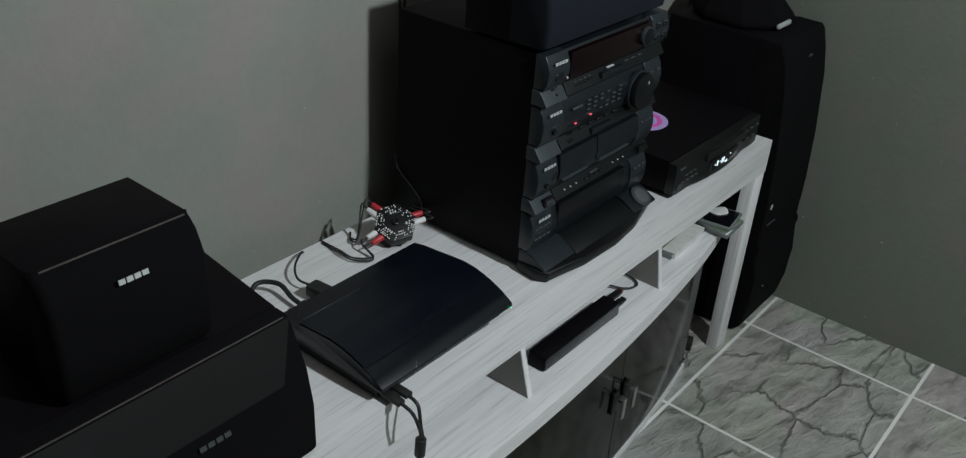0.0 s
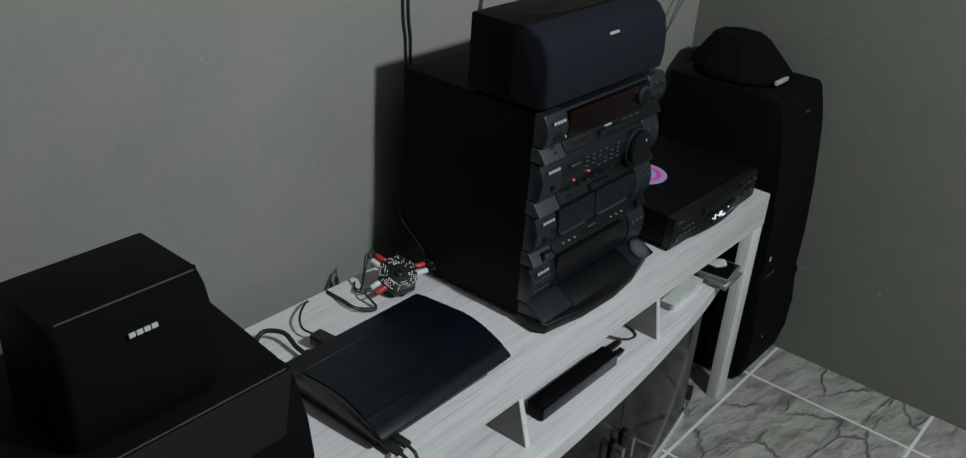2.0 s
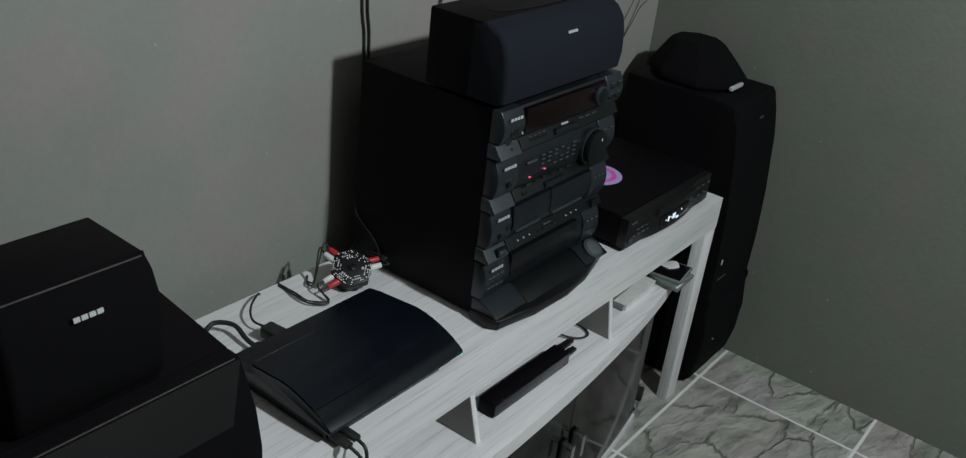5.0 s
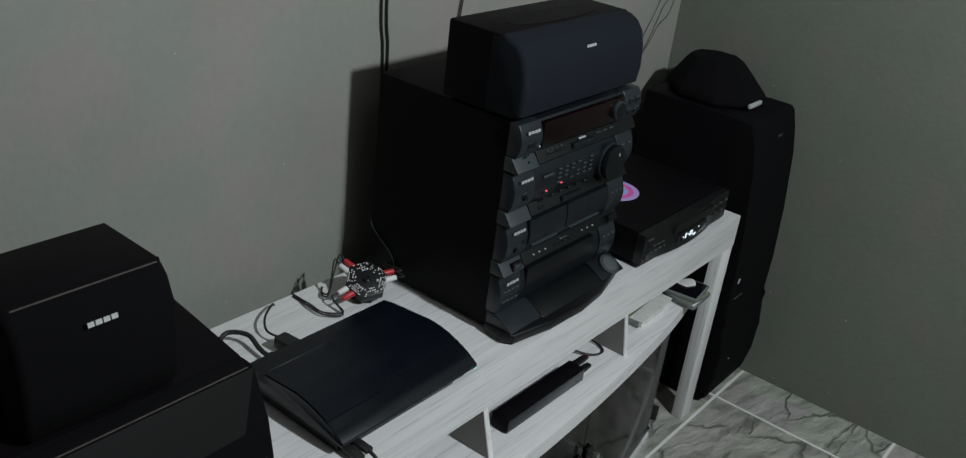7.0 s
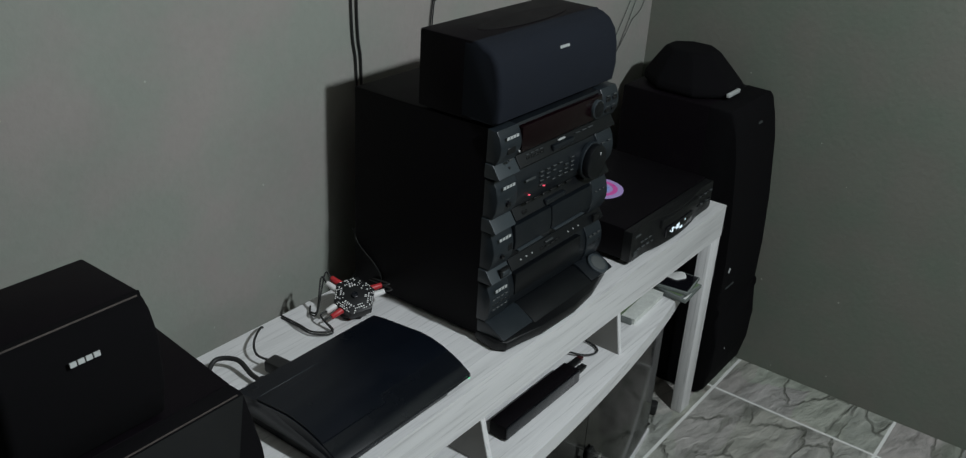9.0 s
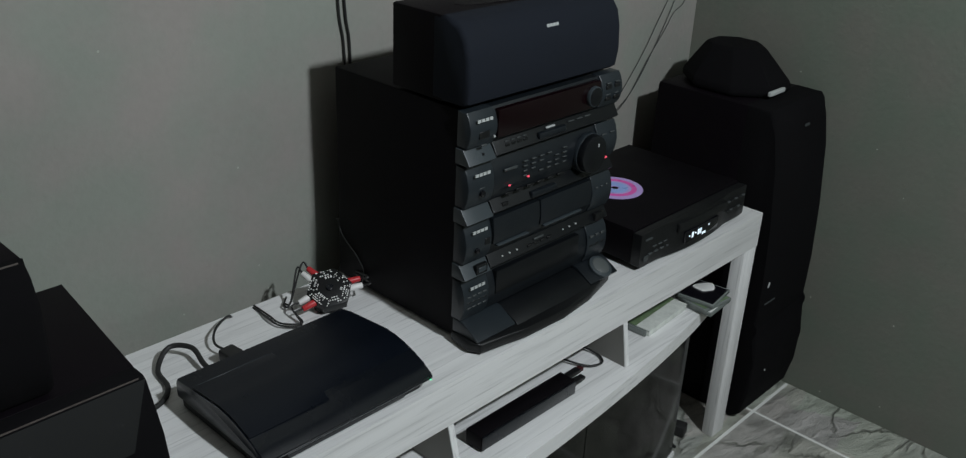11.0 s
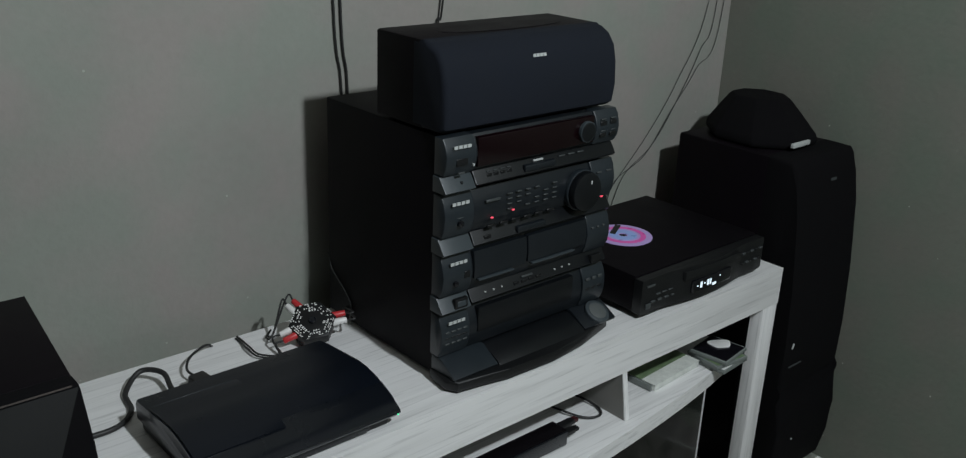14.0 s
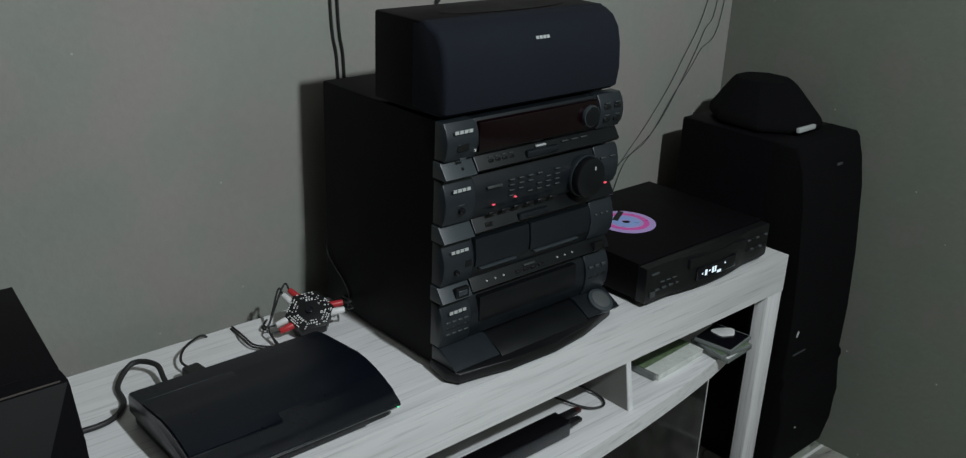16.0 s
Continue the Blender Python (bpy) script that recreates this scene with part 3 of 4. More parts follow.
button(u, HX0 + 0.185, lows[2] + 0.020, 0.025, 0.003, y=FY - 0.004, mat=DIMPRINT, name="print")
part("socket", cylinder((HX0 + 0.024, FY - 0.009, tops[2] - 0.046), (0, -1, 0), 0.0045, 0.006, seg=16, bev=0.001), DARKGLASS, l)
button(l, HX0 + 0.048, tops[2] - 0.036, 0.012, 0.012)
part("eject_frame", box(HX0 + 0.024, HX0 + 0.050, FY - 0.010, FY - 0.002, lows[2] + 0.004, lows[2] + 0.021, 0.0015), PLASTIC, l, "black eject key")
button(l, HX0 + 0.037, lows[2] + 0.0125, 0.018, 0.009, y=FY - 0.0115, mat=FASCIA_PALE)
part("eject_frame", box(HX1 - 0.044, HX1 - 0.018, FY - 0.010, FY - 0.002, lows[2] + 0.006, lows[2] + 0.021, 0.0015), PLASTIC, r, "black eject key")
for k in range(3):
    button(r, HX1 - 0.045 + 0.014 * k, tops[2] - 0.022, 0.006, 0.003, mat=DIMPRINT, name="print")

# disc player unit with its projecting tray base
u, l, r = units[3]
part("display", box(HX0 + 0.076, HX1 - 0.084, FY - 0.007, FY + 0.01, 0.674, tops[3] - 0.003, 0.002), KNOB, u, "dark display window")
for row in range(3):
    for k in range(4):
        button(l, HX0 + 0.012 + 0.012 * k, tops[3] - 0.028 - 0.010 * row, 0.009, 0.003, mat=PLASTIC if row % 2 else DIMPRINT, name="button" if row % 2 else "print")
for row in range(2):
    for k in range(3):
        button(r, HX1 - 0.046 + 0.016 * k, tops[3] - 0.020 - 0.018 * row, 0.010, 0.005, mat=PLASTIC if row else DIMPRINT, name="button" if row else "print")
lip_line = [(HX0 + 0.0, 0.085), (HX0 - 0.006, 0.040), (HX0 + 0.006, 0.020), (HX0 + 0.10, 0.006), (-0.70, 0.003), (HX1 - 0.10, 0.010), (HX1 - 0.012, 0.034), (HX1 + 0.030, 0.075), (HX1 + 0.028, 0.105), (HX1 - 0.004, 0.115)]
part("tray_base", extrude_z(lip_line, H + 0.004, H + 0.022, 0.004), PLASTIC, hifi, "projecting black disc tray base")
ramp_prof = [(0.085, H + 0.0225), (0.026, H + 0.0225), (0.024, H + 0.026), (0.062, 0.647), (0.085, 0.647)]
part("tray_wing", extrude_x(ramp_prof, HX0 + 0.002, HX0 + 0.094, 0.002), FASCIA, hifi, "slate grey sloping wing")
part("tray", extrude_x([(0.085, H + 0.0225), (0.022, H + 0.0225), (0.028, H + 0.028), (0.064, 0.643), (0.085, 0.643)], HX0 + 0.096, HX1 - 0.082, 0.001), KNOB, hifi, "satin black disc drawer")
wing = part("tray_wing", extrude_x(ramp_prof, HX1 - 0.080, HX1 + 0.002, 0.003), FASCIA_DARK, hifi, "sloping control wing")
pad = part("control_dial", cylinder((HX1 - 0.032, 0.043, 0.6375), Vector((0, -0.5, 0.86)), 0.024, 0.010, seg=36, bev=0.002), FASCIA_PALE, wing, "round grey control dial")
part("dial_cap", cylinder((HX1 - 0.032, 0.042, 0.6395), Vector((0, -0.5, 0.86)), 0.018, 0.008, seg=32, bev=0.002), DIALGREY, pad, "paler dial face")
for k in range(4):
    part("foot", cylinder((HX0 + 0.04 + (k % 2) * 0.31, 0.10 + (k // 2) * 0.24, H + 0.0035), (0, 0, 1), 0.018, 0.007, bev=0.001), RUBBER, hifi)

# ---- centre speaker ----
centre = thing("centre_speaker", "black centre speaker with blue-black cloth grille on the hi-fi", "speaker")
part("cabinet", box(-0.898, -0.526, 0.125, 0.240, 1.0085, 1.1415, 0.004), VINYL, centre)
gp = [(0.150, 1.0095), (0.082, 1.0095), (0.072, 1.016), (0.068, 1.046), (0.071, 1.085), (0.078, 1.112), (0.092, 1.130), (0.108, 1.1385), (0.1245, 1.1412), (0.150, 1.1412)]
part("grille", extrude_x(gp, -0.899, -0.525, 0.009, 4), BLUECLOTH, centre, "rounded blue-black cloth grille")
part("logo", logo_bars(-0.704, 0.0775, 1.1095, 0.028, 0.0048, tilt=-18), PRINT, centre)
part("top_recess", extrude_z([(-0.705 + 0.13 * math.cos(a), 0.165 + 0.030 * math.sin(a)) for a in (2 * math.pi * k / 32 for k in range(32))], 1.1400, 1.1424, 0.0008), VINYL, centre, "shallow oval dip moulding")
for k in range(4):
    part("foot", cylinder((-0.87 + (k % 2) * 0.33, 0.14 + (k // 2) * 0.08, 1.0045), (0, 0, 1), 0.010, 0.009, bev=0.001), RUBBER, centre)

# ---- disc player beside the stack ----
player = thing("disc_player", "black disc player with lit display beside the hi-fi", "disc player")
PX0, PX1, PT = -0.457, -0.066, 0.684
part("casing", box(PX0, PX1, 0.040, 0.335, H + 0.012, PT, 0.003), STEEL, player)
bow = [(PX0 - 0.001, 0.0395)] + [(PX0 - 0.001 + (PX1 - PX0 + 0.002) * k / 24, 0.019 - 0.012 * max(0.0, math.sin(math.pi * max(0, min(1, (k / 24 - 0.2) / 0.6)))) ** 0.8) for k in range(25)] + [(PX1 + 0.001, 0.0395)]
face = part("front_panel", extrude_z(bow, H + 0.010, PT - 0.003, 0.004), PLASTIC, player, "bowed black front panel")
disp = part("display", box(-0.320, -0.195, 0.0045, 0.02, H + 0.024, H + 0.050, 0.002), DARKGLASS, face, "dark display window")
for k, (dx, dz, w, h) in enumerate(((0.0, 0.0, 0.006, 0.012), (0.012, 0.001, 0.004, 0.003), (0.022, 0.0, 0.006, 0.012), (0.031, 0.0, 0.004, 0.012), (0.04, -0.008, 0.012, 0.005), (0.062, 0.005, 0.003, 0.003), (-0.01, 0.0, 0.003, 0.003))):
    part("segment", box(-0.297 + dx, -0.297 + dx + w, 0.0035, 0.0050, H + 0.037 + dz - h / 2, H + 0.037 + dz + h / 2), WHITELED, disp, "lit white display segment")
part("tray_door", box(-0.345, -0.165, 0.0055, 0.018, H + 0.056, H + 0.074, 0.001), PLASTIC, face, "disc tray door")
for k in range(4):
    part("key", box(PX0 + 0.026 + 0.020 * k, PX0 + 0.038 + 0.020 * k, 0.0155, 0.022, H + 0.030, H + 0.034, 0.0006, 1), DIMPRINT, face)
    part("key", box(PX0 + 0.040 + 0.018 * k, PX0 + 0.052 + 0.018 * k, 0.0155, 0.022, H + 0.044, H + 0.046, 0.0006, 1), DIMPRINT, face)
part("logo", box(PX0 + 0.012, PX0 + 0.034, 0.0165, 0.0205, H + 0.064, H + 0.068, 0.0004), DIMPRINT, face)
part("disc_mark", box(PX0 + 0.012, PX0 + 0.026, 0.0165, 0.0205, H + 0.020, H + 0.031, 0.0004), DIMPRINT, face)
for k in range(5):
    for j in range(2):
        part("key", box(-0.142 + 0.015 * k, -0.132 + 0.015 * k, 0.0150, 0.024, H + 0.036 + 0.022 * j, H + 0.040 + 0.022 * j, 0.0006, 1), DIMPRINT if (k + j) % 2 else PLASTIC, face)
for k in range(4):
    part("foot", cylinder((PX0 + 0.04 + (k % 2) * 0.32, 0.07 + (k // 2) * 0.23, H + 0.006), (0, 0, 1), 0.020, 0.012, bev=0.002), RUBBER, player)

disc = thing("compact_disc", "lavender and magenta printed disc on the disc player", "disc")
dc = Vector((-0.314, 0.193, PT))


def ring_mesh(r0, r1, z0, z1, seg=48):
    bm = bmesh.new()
    rows = [[bm.verts.new((dc.x + rr * math.cos(2 * math.pi * k / seg), dc.y + rr * math.sin(2 * math.pi * k / seg), zz)) for k in range(seg)] for rr, zz in ((r0, z0), (r1, z0), (r1, z1), (r0, z1))]
    for a, b in zip(rows, rows[1:] + rows[:1]):
        for k in range(seg):
            bm.faces.new((a[k], a[(k + 1) % seg], b[(k + 1) % seg], b[k]))
    return bm


part("disc_body", ring_mesh(0.008, 0.060, PT + 0.0003, PT + 0.0015), LAVENDER, disc)
part("printed_ring", ring_mesh(0.036, 0.047, PT + 0.0016, PT + 0.0019), MAGENTA, disc, "magenta printed ring")
part("printed_centre", ring_mesh(0.010, 0.029, PT + 0.0016, PT + 0.0019), SKYBLUE, disc, "blue printed centre")
part("printed_band", turned(box(-0.028, 0.028, -0.006, 0.006, 0, 0.0003), Matrix.Translation((dc.x + 0.010, dc.y + 0.030, PT + 0.0021)) @ Matrix.Rotation(0.5, 4, "Z")), PLASTIC, disc, "dark unreadable title band")

# ---- game console ----
console = thing("game_console", "slim black game console lying on the cabinet top", "game console")
GX0, GX1, GY0, GY1 = -1.325, -1.018, 0.004, 0.228
part("base", box(GX0 + 0.006, GX1 - 0.012, GY0 + 0.016, GY1 - 0.004, H + 0.001, H + 0.0185, 0.003), PLASTIC, console)


def shell(x0, x1, lift=0.0):
    pts = [(GY0 + 0.004, H + 0.019), (GY0, H + 0.024)]
    for k in range(11):
        t = k / 10
        pts.append((GY0 + 0.002 + t * (GY1 - GY0 - 0.006), H + 0.027 + lift + 0.034 * math.sin(math.pi / 2 * min(1, max(0, t / 0.50))) ** 0.85 - 0.010 * max(0, t - 0.50) / 0.50))
    pts += [(GY1, H + 0.044), (GY1, H + 0.019)]
    return extrude_x(pts, x0, x1, 0.004)


def lid_profile(y):
    t = (y - GY0 - 0.002) / (GY1 - GY0 - 0.006)
    return H + 0.027 + 0.034 * math.sin(math.pi / 2 * min(1, max(0, t / 0.50))) ** 0.85 - 0.010 * max(0, t - 0.50) / 0.50


part("shell", shell(GX0, GX1), CONSOLE, console, "curved charcoal upper shell")
ys = [0.040 + k * 0.010 for k in range(15)]
lid_pts = [(y, lid_profile(y) + 0.0034) for y in ys] + [(y, lid_profile(y) - 0.003) for y in ys[::-1]]
lid = part("sliding_lid", extrude_x(lid_pts, GX0 + 0.002, -1.190, 0.0008), CONSOLE, console, "sliding disc cover")
# Pale strips stand in for the highlights on the lid's rear and side edges.
part("lid_highlight", box(GX0 + 0.008, -1.196, 0.1800, 0.1812, lid_profile(0.18) - 0.001, lid_profile(0.18) + 0.0036, 0.0003, 1), FASCIA_PALE, lid, "pale strip as the rear edge's highlight")
part("lid_highlight", box(-1.1905, -1.1893, 0.046, 0.100, lid_profile(0.05) - 0.004, lid_profile(0.05) + 0.0018, 0.0003, 1), FASCIA_PALE, lid, "faint strip as the side edge's highlight")
gl = [GY0 + 0.001 + k * 0.005 for k in range(11)]
gp2 = [(y, lid_profile(y) + 0.0012) for y in gl] + [(y, lid_profile(y) - 0.004) for y in gl[::-1]]
part("front_trim", extrude_x(gp2, GX0 + 0.002, GX1 - 0.002, 0.0008), GLOSS, console, "glossy black front trim")
part("power_led", box(GX1 - 0.0085, GX1 - 0.006, GY0 - 0.0012, GY0 + 0.004, H + 0.0220, H + 0.0238, 0.0004, 1), GREENLED, console, "small green power light")
part("front_slot", box(GX0 + 0.01, GX1 - 0.05, GY0 + 0.010, GY0 + 0.022, H + 0.006, H + 0.018, 0.001), GLOSS, console, "recessed front port strip")

# ---- speakers on the left end of the cabinet ----
sub = thing("bookshelf_speaker", "large black speaker lying on the cabinet top", "speaker")
SX0, SX1, ST = -1.96, -1.450, 0.804
part("cabinet", extrude_z([(SX0, 0.075), (SX1, 0.075), (SX1 + 0.026, 0.325), (SX0, 0.325)], H + 0.001, ST, 0.003), VINYL, sub)
sp = [(0.0745, H + 0.001), (0.008, H + 0.001), (0.002, H + 0.01), (0.004, 0.68), (0.016, 0.735), (0.046, 0.797), (0.054, ST - 0.001), (0.0745, ST - 0.001)]
part("grille", extrude_x(sp, SX0 + 0.001, SX1 + 0.002, 0.006), CLOTH, sub, "sloping black cloth grille")
part("logo", logo_bars(-1.600, 0.008, 0.716, 0.044, 0.0065, tilt=-14), DIMPRINT, sub)
# Thin panel added over the sloping cloth, its greyer tone giving the sheen.
panel = bmesh.new()
for y, z, x1 in ((0.0135, 0.731, SX1 - 0.040), (0.0470, 0.7995, SX1 - 0.001)):
    panel.verts.new((SX0 + 0.004, y, z))
    panel.verts.new((x1, y, z))
    panel.verts.new((x1, y + 0.006, z - 0.003))
    panel.verts.new((SX0 + 0.004, y + 0.006, z - 0.003))
pv = list(panel.verts)
for quad in ((0, 1, 2, 3), (4, 5, 6, 7), (0, 1, 5, 4), (1, 2, 6, 5), (2, 3, 7, 6), (3, 0, 4, 7)):
    panel.faces.new([pv[i] for i in quad])
part("sheen_panel", panel, SLOPE_SHEEN, sub, "dark grey panel added for the sheen on the slope")
worn_edge(sub, SX0 + 0.01, SX1 - 0.008, 0.0500, ST - 0.0022)

sat = thing("satellite_speaker", "small black satellite speaker on a larger speaker", "speaker")
AX0, AX1, AT = -1.732, -1.541, 0.966
part("cabinet", box(AX0, AX1, 0.1105, 0.224, ST + 0.001, AT, 0.003), VINYL, sat)
ap = [(0.128, ST + 0.0015), (0.086, ST + 0.001), (0.076, ST + 0.01), (0.070, 0.86), (0.074, 0.92), (0.088, 0.952), (0.101, AT - 0.001), (0.110, AT - 0.0004), (0.128, AT - 0.0004)]
part("grille", extrude_x(ap, AX0 - 0.0006, AX1 + 0.0006, 0.010, 3), CLOTH, sat, "rounded black cloth grille")
part("logo", logo_bars(-1.636, 0.0735, 0.934, 0.036, 0.0058, tilt=-18), PRINT, sat)
worn_edge(sat, AX0 + 0.010, AX1 - 0.008, 0.1012, AT)

# ---- signal switch box ----
switch = thing("signal_switch_box", "black hexagonal signal switch box with printed labels", "switch box")
SWITCH = Matrix.Translation((-0.984, 0.306, H + 0.043)) @ Matrix.Rotation(radians(-36), 4, "Z") @ Matrix.Rotation(radians(32), 4, "X")
hexa = [(0.041 * math.cos(math.pi / 3 * k + 0.25), 0.041 * math.sin(math.pi / 3 * k + 0.25)) for k in range(6)]
part("housing", turned(extrude_z(hexa, -0.022, 0.0, 0.003), SWITCH), PLASTIC, switch)
part("stand", extrude_z([(-0.980 + x * 0.75, 0.316 + y * 0.75) for x, y in hexa], H + 0.0005, H + 0.016, 0.003), PLASTIC, switch, "raised base")
rng = random.Random(5)
for k in range(6):
    a = math.pi / 3 * k + 0.25 + math.pi / 6
    for out, tall in ((0.0335, 0.0019), (0.0300, 0.0019), (0.0255, 0.0024), (0.0205, 0.0040 if k % 2 else 0.0018)):
        along = -out * 0.46 + rng.uniform(0, 0.003)
        while along < out * 0.44:
            wide = rng.uniform(0.0014, 0.0034)
            if rng.random() < 0.68:
                bmq = box(0, wide, -tall / 2, tall / 2, 0, 0.0006)
                m = Matrix.Translation((out * math.cos(a) + along * math.sin(a), out * math.sin(a) - along * math.cos(a), 0.0002)) @ Matrix.Rotation(a - math.pi / 2, 4, "Z")
                part("print", turned(bmq, SWITCH @ m), PAPER, switch)
            along += wide + rng.uniform(0.0007, 0.0028)
for k in range(5):
    part("rib", turned(box(-0.001, 0.001, -0.0035, 0.0035, -0.016, -0.004, 0.0004, 1), SWITCH @ Matrix.Rotation(0.25 - math.pi / 6 - math.pi / 3, 4, "Z") @ Matrix.Translation((0.0345, -0.010 + 0.005 * k, 0))), DIALGREY, switch, "pale moulded rib")
part("selector", turned(cylinder((0, 0, 0.002), (0, 0, 1), 0.0065, 0.004, bev=0.001), SWITCH), GLOSS, switch, "round selector button")


def rca_pair(angle, path_end, mats=None, near=0.044):
    cable = thing("audio_cable", "red and white audio plugs on a thin black cable", "audio cable", group="audio cables")
    d = Vector((math.cos(angle), math.sin(angle), 0))
    side = Vector((-d.y, d.x, 0))
    for k, mat in zip((-1, 1), mats or (REDPLUG, WHITEPLUG)):
        c = d * near + side * 0.007 * k + Vector((0, 0, -0.009))
        part("plug", turned(cylinder(c, d, 0.0066, 0.028, seg=14, r2=0.0050, bev=0.001), SWITCH), mat, cable, "red plug" if mat is REDPLUG else "white plug")
        e = SWITCH @ (d * (near + 0.013) + side * 0.007 * k + Vector((0, 0, -0.009)))
        e2 = SWITCH @ (d * (near + 0.028) + side * 0.006 * k + Vector((0, 0, -0.009)))
        e2.z = max(e2.z, H + 0.005)
        pts = [e, e2] + [Vector(p) + Vector((0.0026 * k, 0.0026 * k, 0)) for p in path_end]
        part("wire", tube(pts, 0.0017), RUBBER, cable)


rca_pair(radians(-150), [(-1.056, 0.290, H + 0.005), (-1.084, 0.312, H + 0.006), (-1.086, 0.345, H + 0.008), (-1.081, 0.375, H + 0.003), (-1.079, 0.400, H + 0.001)], (WHITEPLUG, REDPLUG))
rca_pair(radians(135), [(-1.036, 0.350, H + 0.014), (-1.042, 0.360, H + 0.008), (-1.034, 0.372, H + 0.004), (-1.022, 0.384, H + 0.003)], near=0.044)
rca_pair(radians(14), [(-0.880, 0.385, H + 0.012), (-0.882, 0.405, H + 0.01), (-0.884, 0.414, H - 0.02)], (WHITEPLUG, REDPLUG))

speaker_wire = thing("speaker_wire", "thin grey wire hanging beside the hi-fi casing", "cable")
part("wire", tube([(-0.889, 0.402, H + 0.115), (-0.8935, 0.385, H + 0.092), (-0.8935, 0.363, H + 0.075), (-0.8935, 0.342, H + 0.061), (-0.8935, 0.323, H + 0.038), (-0.895, 0.328, H + 0.002)], 0.0010), DIALGREY, speaker_wire)

# ---- console leads ----
lead = thing("power_cable", "black power cable plugged into the game console", "cable")
part("wire", tube([(-1.250, 0.245, H + 0.014), (-1.247, 0.285, H + 0.014), (-1.243, 0.325, H + 0.022), (-1.268, 0.352, H + 0.02), (-1.303, 0.325, H + 0.006), (-1.314, 0.275, H + 0.005), (-1.345, 0.245, H + 0.005), (-1.39, 0.243, H + 0.005), (-1.448, 0.262, H + 0.005)], 0.0042, 10), RUBBER, lead)
part("plug", box(-1.258, -1.242, 0.230, 0.262, H + 0.008, H + 0.022, 0.003), RUBBER, lead)
hdmi = thing("video_cable", "black video cable with a moulded plug", "cable")
part("plug", turned(box(-0.014, 0.014, -0.024, 0.024, 0, 0.022, 0.004), Matrix.Translation((-1.205, 0.262, H + 0.006)) @ Matrix.Rotation(0.1, 4, "Z")), RUBBER, hdmi)
part("wire", tube([(-1.203, 0.286, H + 0.017), (-1.205, 0.32, H + 0.016), (-1.185, 0.35, H + 0.02), (-1.14, 0.385, H + 0.012), (-1.11, 0.412, H - 0.02)], 0.0021, 10), RUBBER, hdmi)
usb = thing("usb_cable", "two thin black cables plugged into the console front", "cable")
part("plug", box(-1.318, -1.304, -0.022, 0.012, H + 0.008, H + 0.015, 0.001), RUBBER, usb)
part("plug", box(-1.298, -1.284, -0.018, 0.012, H + 0.008, H + 0.015, 0.001), RUBBER, usb)
part("wire", tube([(-1.311, -0.022, H + 0.011), (-1.308, -0.040, H + 0.002), (-1.300, -0.046, H - 0.025), (-1.290, -0.042, H - 0.06), (-1.288, -0.036, H - 0.14), (-1.29, -0.034, H - 0.24)], 0.0028), RUBBER, usb)
part("wire", tube([(-1.291, -0.018, H + 0.011), (-1.292, -0.036, H + 0.004), (-1.294, -0.044, H - 0.025), (-1.287, -0.044, H - 0.06)], 0.0028), RUBBER, usb)
part("ferrite", cylinder((-1.288, -0.040, H - 0.075), (0, 0.04, -1), 0.0085, 0.034, seg=14, bev=0.002), RUBBER, usb, "thick moulded ferrite bead")

# ---- things on the shelf ----
stb = thing("set_top_box", "narrow black set-top box on the cabinet shelf", "set-top box")
part("casing", box(-0.908, -0.655, 0.000, 0.036, SHELF_Z + 0.004, SHELF_Z + 0.033, 0.002), STEEL, stb)
part("front_panel", box(-0.906, -0.657, -0.004, -0.0005, SHELF_Z + 0.005, SHELF_Z + 0.032, 0.001), GLOSS, stb)
for k in range(4):
    part("foot", cylinder((-0.89 + (k % 2) * 0.22, 0.010 + (k // 2) * 0.017, SHELF_Z + 0.002), (0, 0, 1), 0.008, 0.004), RUBBER, stb)
def usb_stick(x0, x1, y, z, tip, label):
    stick = thing("usb_stick", label, "memory stick", group="memory sticks in the set-top box")
    part("body", box(x0, x1, y, y + 0.014, z, z + 0.008, 0.001), PLASTIC, stick)
    part("cap", box(x1 + 0.0004, x1 + 0.010, y + 0.001, y + 0.013, z + 0.0005, z + 0.0075, 0.001), tip, stick, "end cap")


usb_stick(-0.6545, -0.612, 0.020, SHELF_Z + 0.018, DARKRED, "black memory stick with a dark red end in the set-top box")
usb_stick(-0.6545, -0.630, 0.001, SHELF_Z + 0.016, PLASTIC, "short black memory stick in the set-top box")
loop = thing("shelf_cable", "thin black cable coiled on the shelf", "cable")
part("wire", tube([(-0.62, 0.22, SHELF_Z + 0.006), (-0.588, 0.085, SHELF_Z + 0.008), (-0.566, 0.038, SHELF_Z + 0.005), (-0.535, 0.026, SHELF_Z + 0.005), (-0.518, 0.052, SHELF_Z + 0.005), (-0.528, 0.10, SHELF_Z + 0.010), (-0.56, 0.15, SHELF_Z + 0.014), (-0.60, 0.27, SHELF_Z + 0.006)], 0.0023), RUBBER, loop)


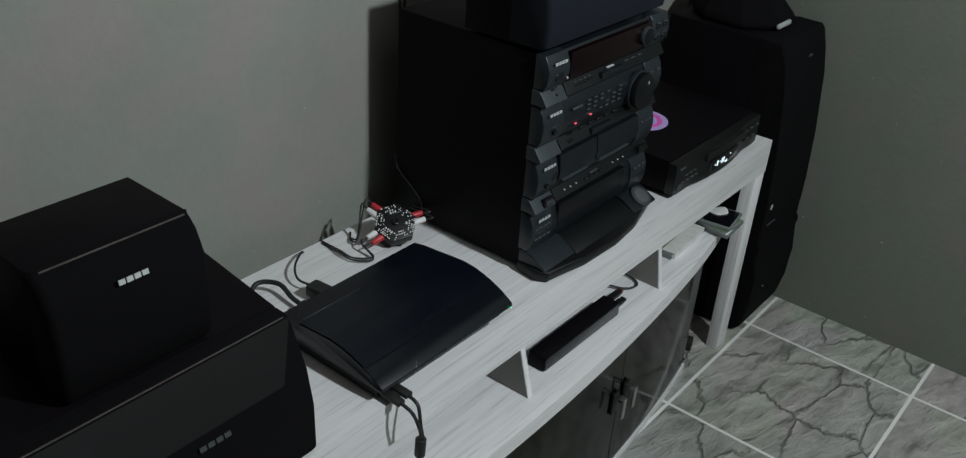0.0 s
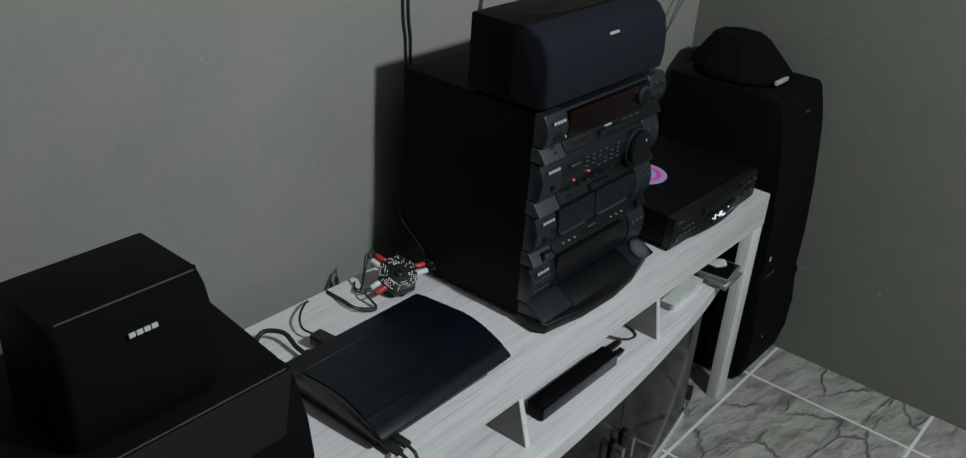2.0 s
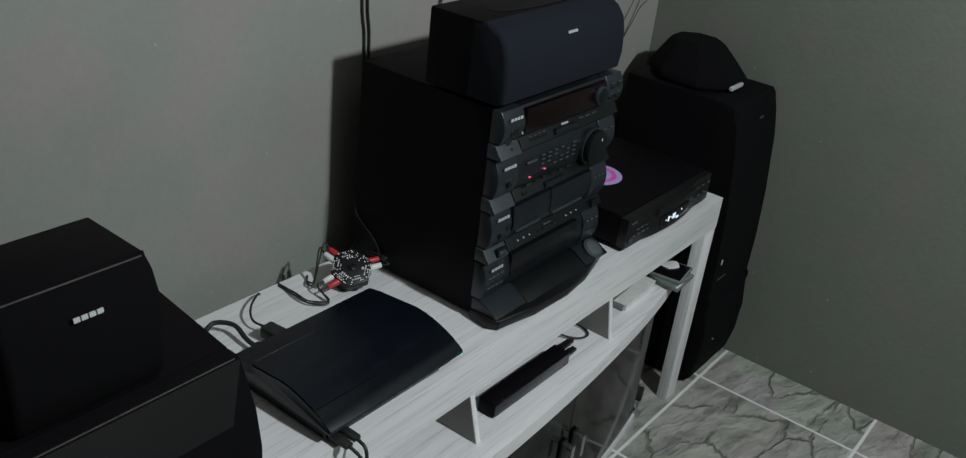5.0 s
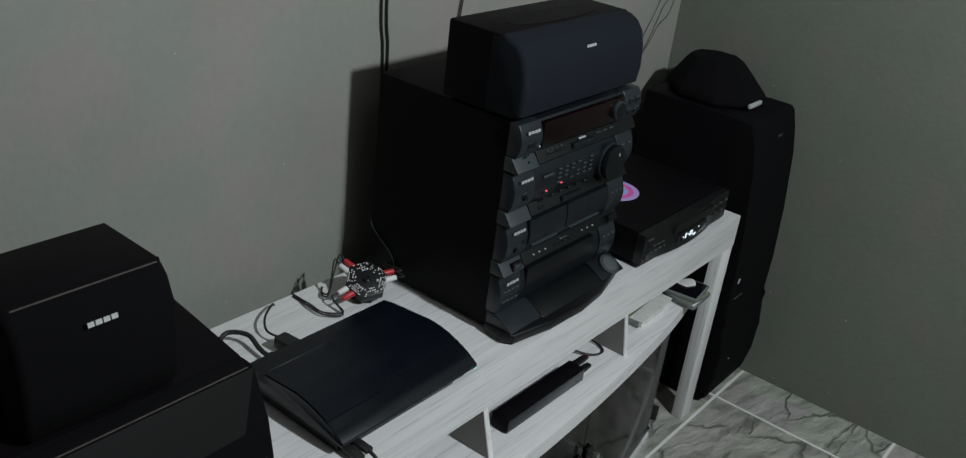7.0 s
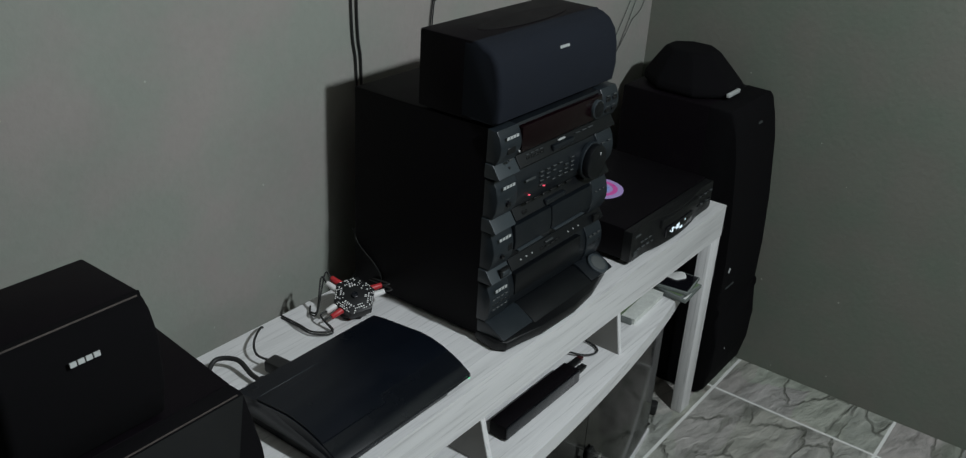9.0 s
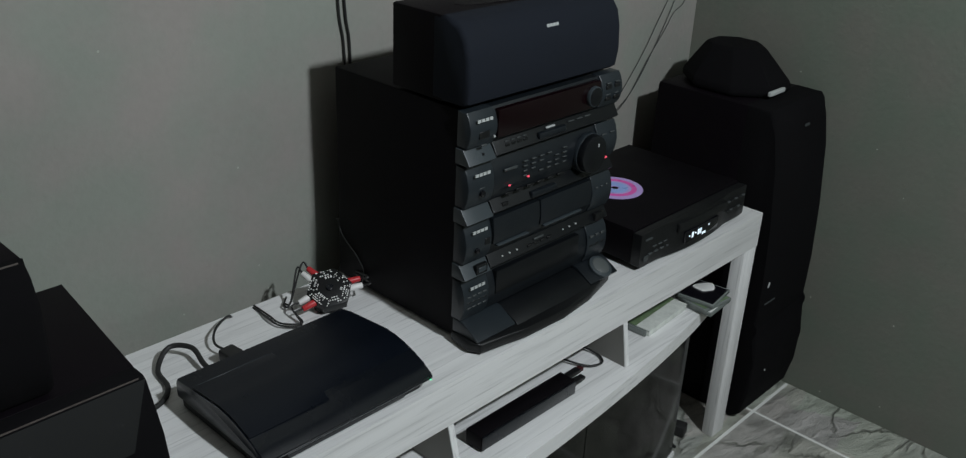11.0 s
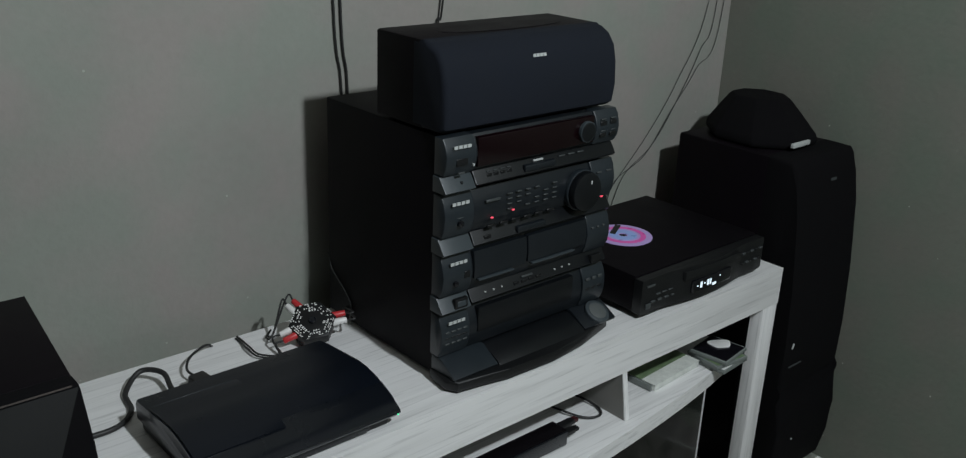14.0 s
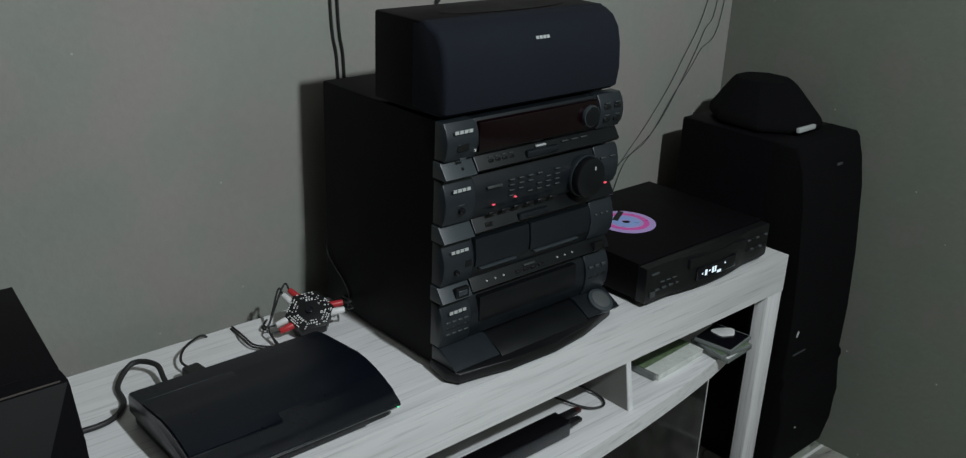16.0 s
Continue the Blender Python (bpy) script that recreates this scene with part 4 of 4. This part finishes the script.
def disc_case(x, y, z, turn, mat, label):
    c = thing("disc_case", label, "disc case", group="disc cases on the shelf")
    m = Matrix.Translation((x, y, z)) @ Matrix.Rotation(radians(turn), 4, "Z")
    part("shell", turned(box(-0.047, 0.047, -0.042, 0.042, 0, 0.008, 0.001), m), CLEARCASE, c)
    part("insert", turned(box(-0.042, 0.042, -0.039, 0.039, 0.0082, 0.0088), m), mat, c, "printed paper insert")


disc_case(-0.168, 0.022, SHELF_Z + 0.001, 4, PAPER, "clear plastic disc case lying on the shelf")
disc_case(-0.171, 0.024, SHELF_Z + 0.0102, -6, GREENCARD, "clear disc case with a green insert")
disc_case(-0.166, 0.026, SHELF_Z + 0.0194, 8, DARKGLASS, "clear disc case on top of the stack")
slip = solid("paper_sleeve", turned(extrude_z([(0.024 * math.cos(a) * (1 + 0.18 * math.sin(3 * a)), 0.022 * math.sin(a) * (1 + 0.25 * math.cos(2 * a))) for a in (2 * math.pi * k / 20 for k in range(20))], 0, 0.002, 0.0006), Matrix.Translation((-0.150, 0.034, SHELF_Z + 0.0286)) @ Matrix.Rotation(-0.5, 4, "Z")), PAPER, "crumpled white paper sleeve on the disc cases", "paper")
booklet = thing("booklet", "green and white printed booklet on the shelf", "booklet")
lay = Matrix.Translation((-0.304, 0.072, SHELF_Z)) @ Matrix.Rotation(0.06, 4, "Z")
part("pages", turned(box(-0.078, 0.078, -0.045, 0.045, 0.0005, 0.0135, 0.001), lay), PAGE, booklet)
part("cover", turned(box(-0.079, 0.079, -0.012, 0.046, 0.0138, 0.0148), lay), GREENCARD, booklet, "green printed rear half")
part("cover", turned(box(-0.079, 0.079, -0.046, -0.0125, 0.0138, 0.0148), lay), PAGE, booklet, "white printed front half")
part("spine", turned(box(-0.086, -0.0795, -0.040, 0.020, 0.0008, 0.014, 0.001), lay), CLEARCASE, booklet, "clear plastic spine")

# floor cable by the leg
strip = thing("floor_cable", "black cable and plug on the floor by the cabinet leg", "cable")
part("wire", tube([(-0.13, 0.14, 0.12), (-0.135, 0.09, 0.05), (-0.15, 0.06, 0.008), (-0.16, 0.04, 0.006)], 0.004), RUBBER, strip)
part("plug", turned(box(-0.016, 0.016, -0.03, 0.03, 0, 0.03, 0.004), Matrix.Translation((-0.105, 0.08, 0.001)) @ Matrix.Rotation(0.3, 4, "Z")), RUBBER, strip)

# ---- wires on the walls ----
def wall_wire(points, r, label="thin black wire hanging down the wall"):
    points = [(x, wall_y(x) - gap, z) for x, gap, z in points]
    solid("wall_wire", tube(points, r), RUBBER, label, "wire", group="wires on the wall")


wall_wire([(-0.845, 0.004, ZC), (-0.841, 0.004, 1.8), (-0.832, 0.004, 1.16), (-0.819, 0.004, 1.02), (-0.815, 0.004, 0.94)], 0.0022)
wall_wire([(-0.827, 0.004, ZC), (-0.825, 0.004, 1.8), (-0.818, 0.004, 1.16), (-0.806, 0.004, 1.02), (-0.804, 0.004, 0.94)], 0.0024)
wall_wire([(-0.56, 0.004, 1.7), (-0.597, 0.004, 1.16), (-0.607, 0.004, 1.10), (-0.62, 0.004, 0.98)], 0.0013)
wall_wire([(-0.55, 0.004, 1.7), (-0.590, 0.004, 1.16), (-0.602, 0.004, 1.10), (-0.612, 0.004, 0.98)], 0.0013)
wall_wire([(0.275, 0.004, 1.9), (0.275, 0.004, 1.08), (0.198, 0.004, 0.935), (0.12, 0.004, 0.84), (0.039, 0.004, 0.74), (-0.06, 0.004, 0.69), (-0.09, 0.004, 0.62)], 0.0008)
wall_wire([(0.255, 0.004, 1.9), (0.250, 0.004, 1.12), (0.205, 0.004, 0.98), (0.13, 0.004, 0.85), (0.06, 0.004, 0.76), (-0.03, 0.004, 0.70), (-0.07, 0.004, 0.62)], 0.0008)
wall_wire([(0.25, 0.004, 1.5), (0.215, 0.004, 1.09), (0.129, 0.004, 0.91), (0.04, 0.004, 0.79), (-0.066, 0.004, 0.68), (-0.11, 0.004, 0.62)], 0.0008)

# ---- floor tiles ----
TW, TH, G = 0.461, 0.449, 0.0042
TXO, TYO = 0.126, -0.014


def tile_mesh(w, h):
    bm = box(-w / 2, w / 2, -h / 2, h / 2, -0.006, 0.0, 0.0012, 1)
    me = bpy.data.meshes.new("tile")
    bmesh.ops.recalc_face_normals(bm, faces=bm.faces)
    bm.to_mesh(me)
    bm.free()
    me.materials.append(STONE)
    return me


shapes = {}
for i in range(-14, 2):
    for j in range(-14, 3):
        x0, x1 = max(TXO + i * TW, XL) + G, min(TXO + (i + 1) * TW, XB + 0.02) - G
        y0, y1 = max(TYO + j * TH, YB) + G, min(TYO + (j + 1) * TH, YA + 0.25) - G
        if x1 - x0 < 0.02 or y1 - y0 < 0.02:
            continue
        key = (round(x1 - x0, 4), round(y1 - y0, 4))
        if key not in shapes:
            shapes[key] = tile_mesh(*key)
        t = new("tile", shapes[key])
        t.location = ((x0 + x1) / 2, (y0 + y1) / 2, 0)
        t.parent = floor
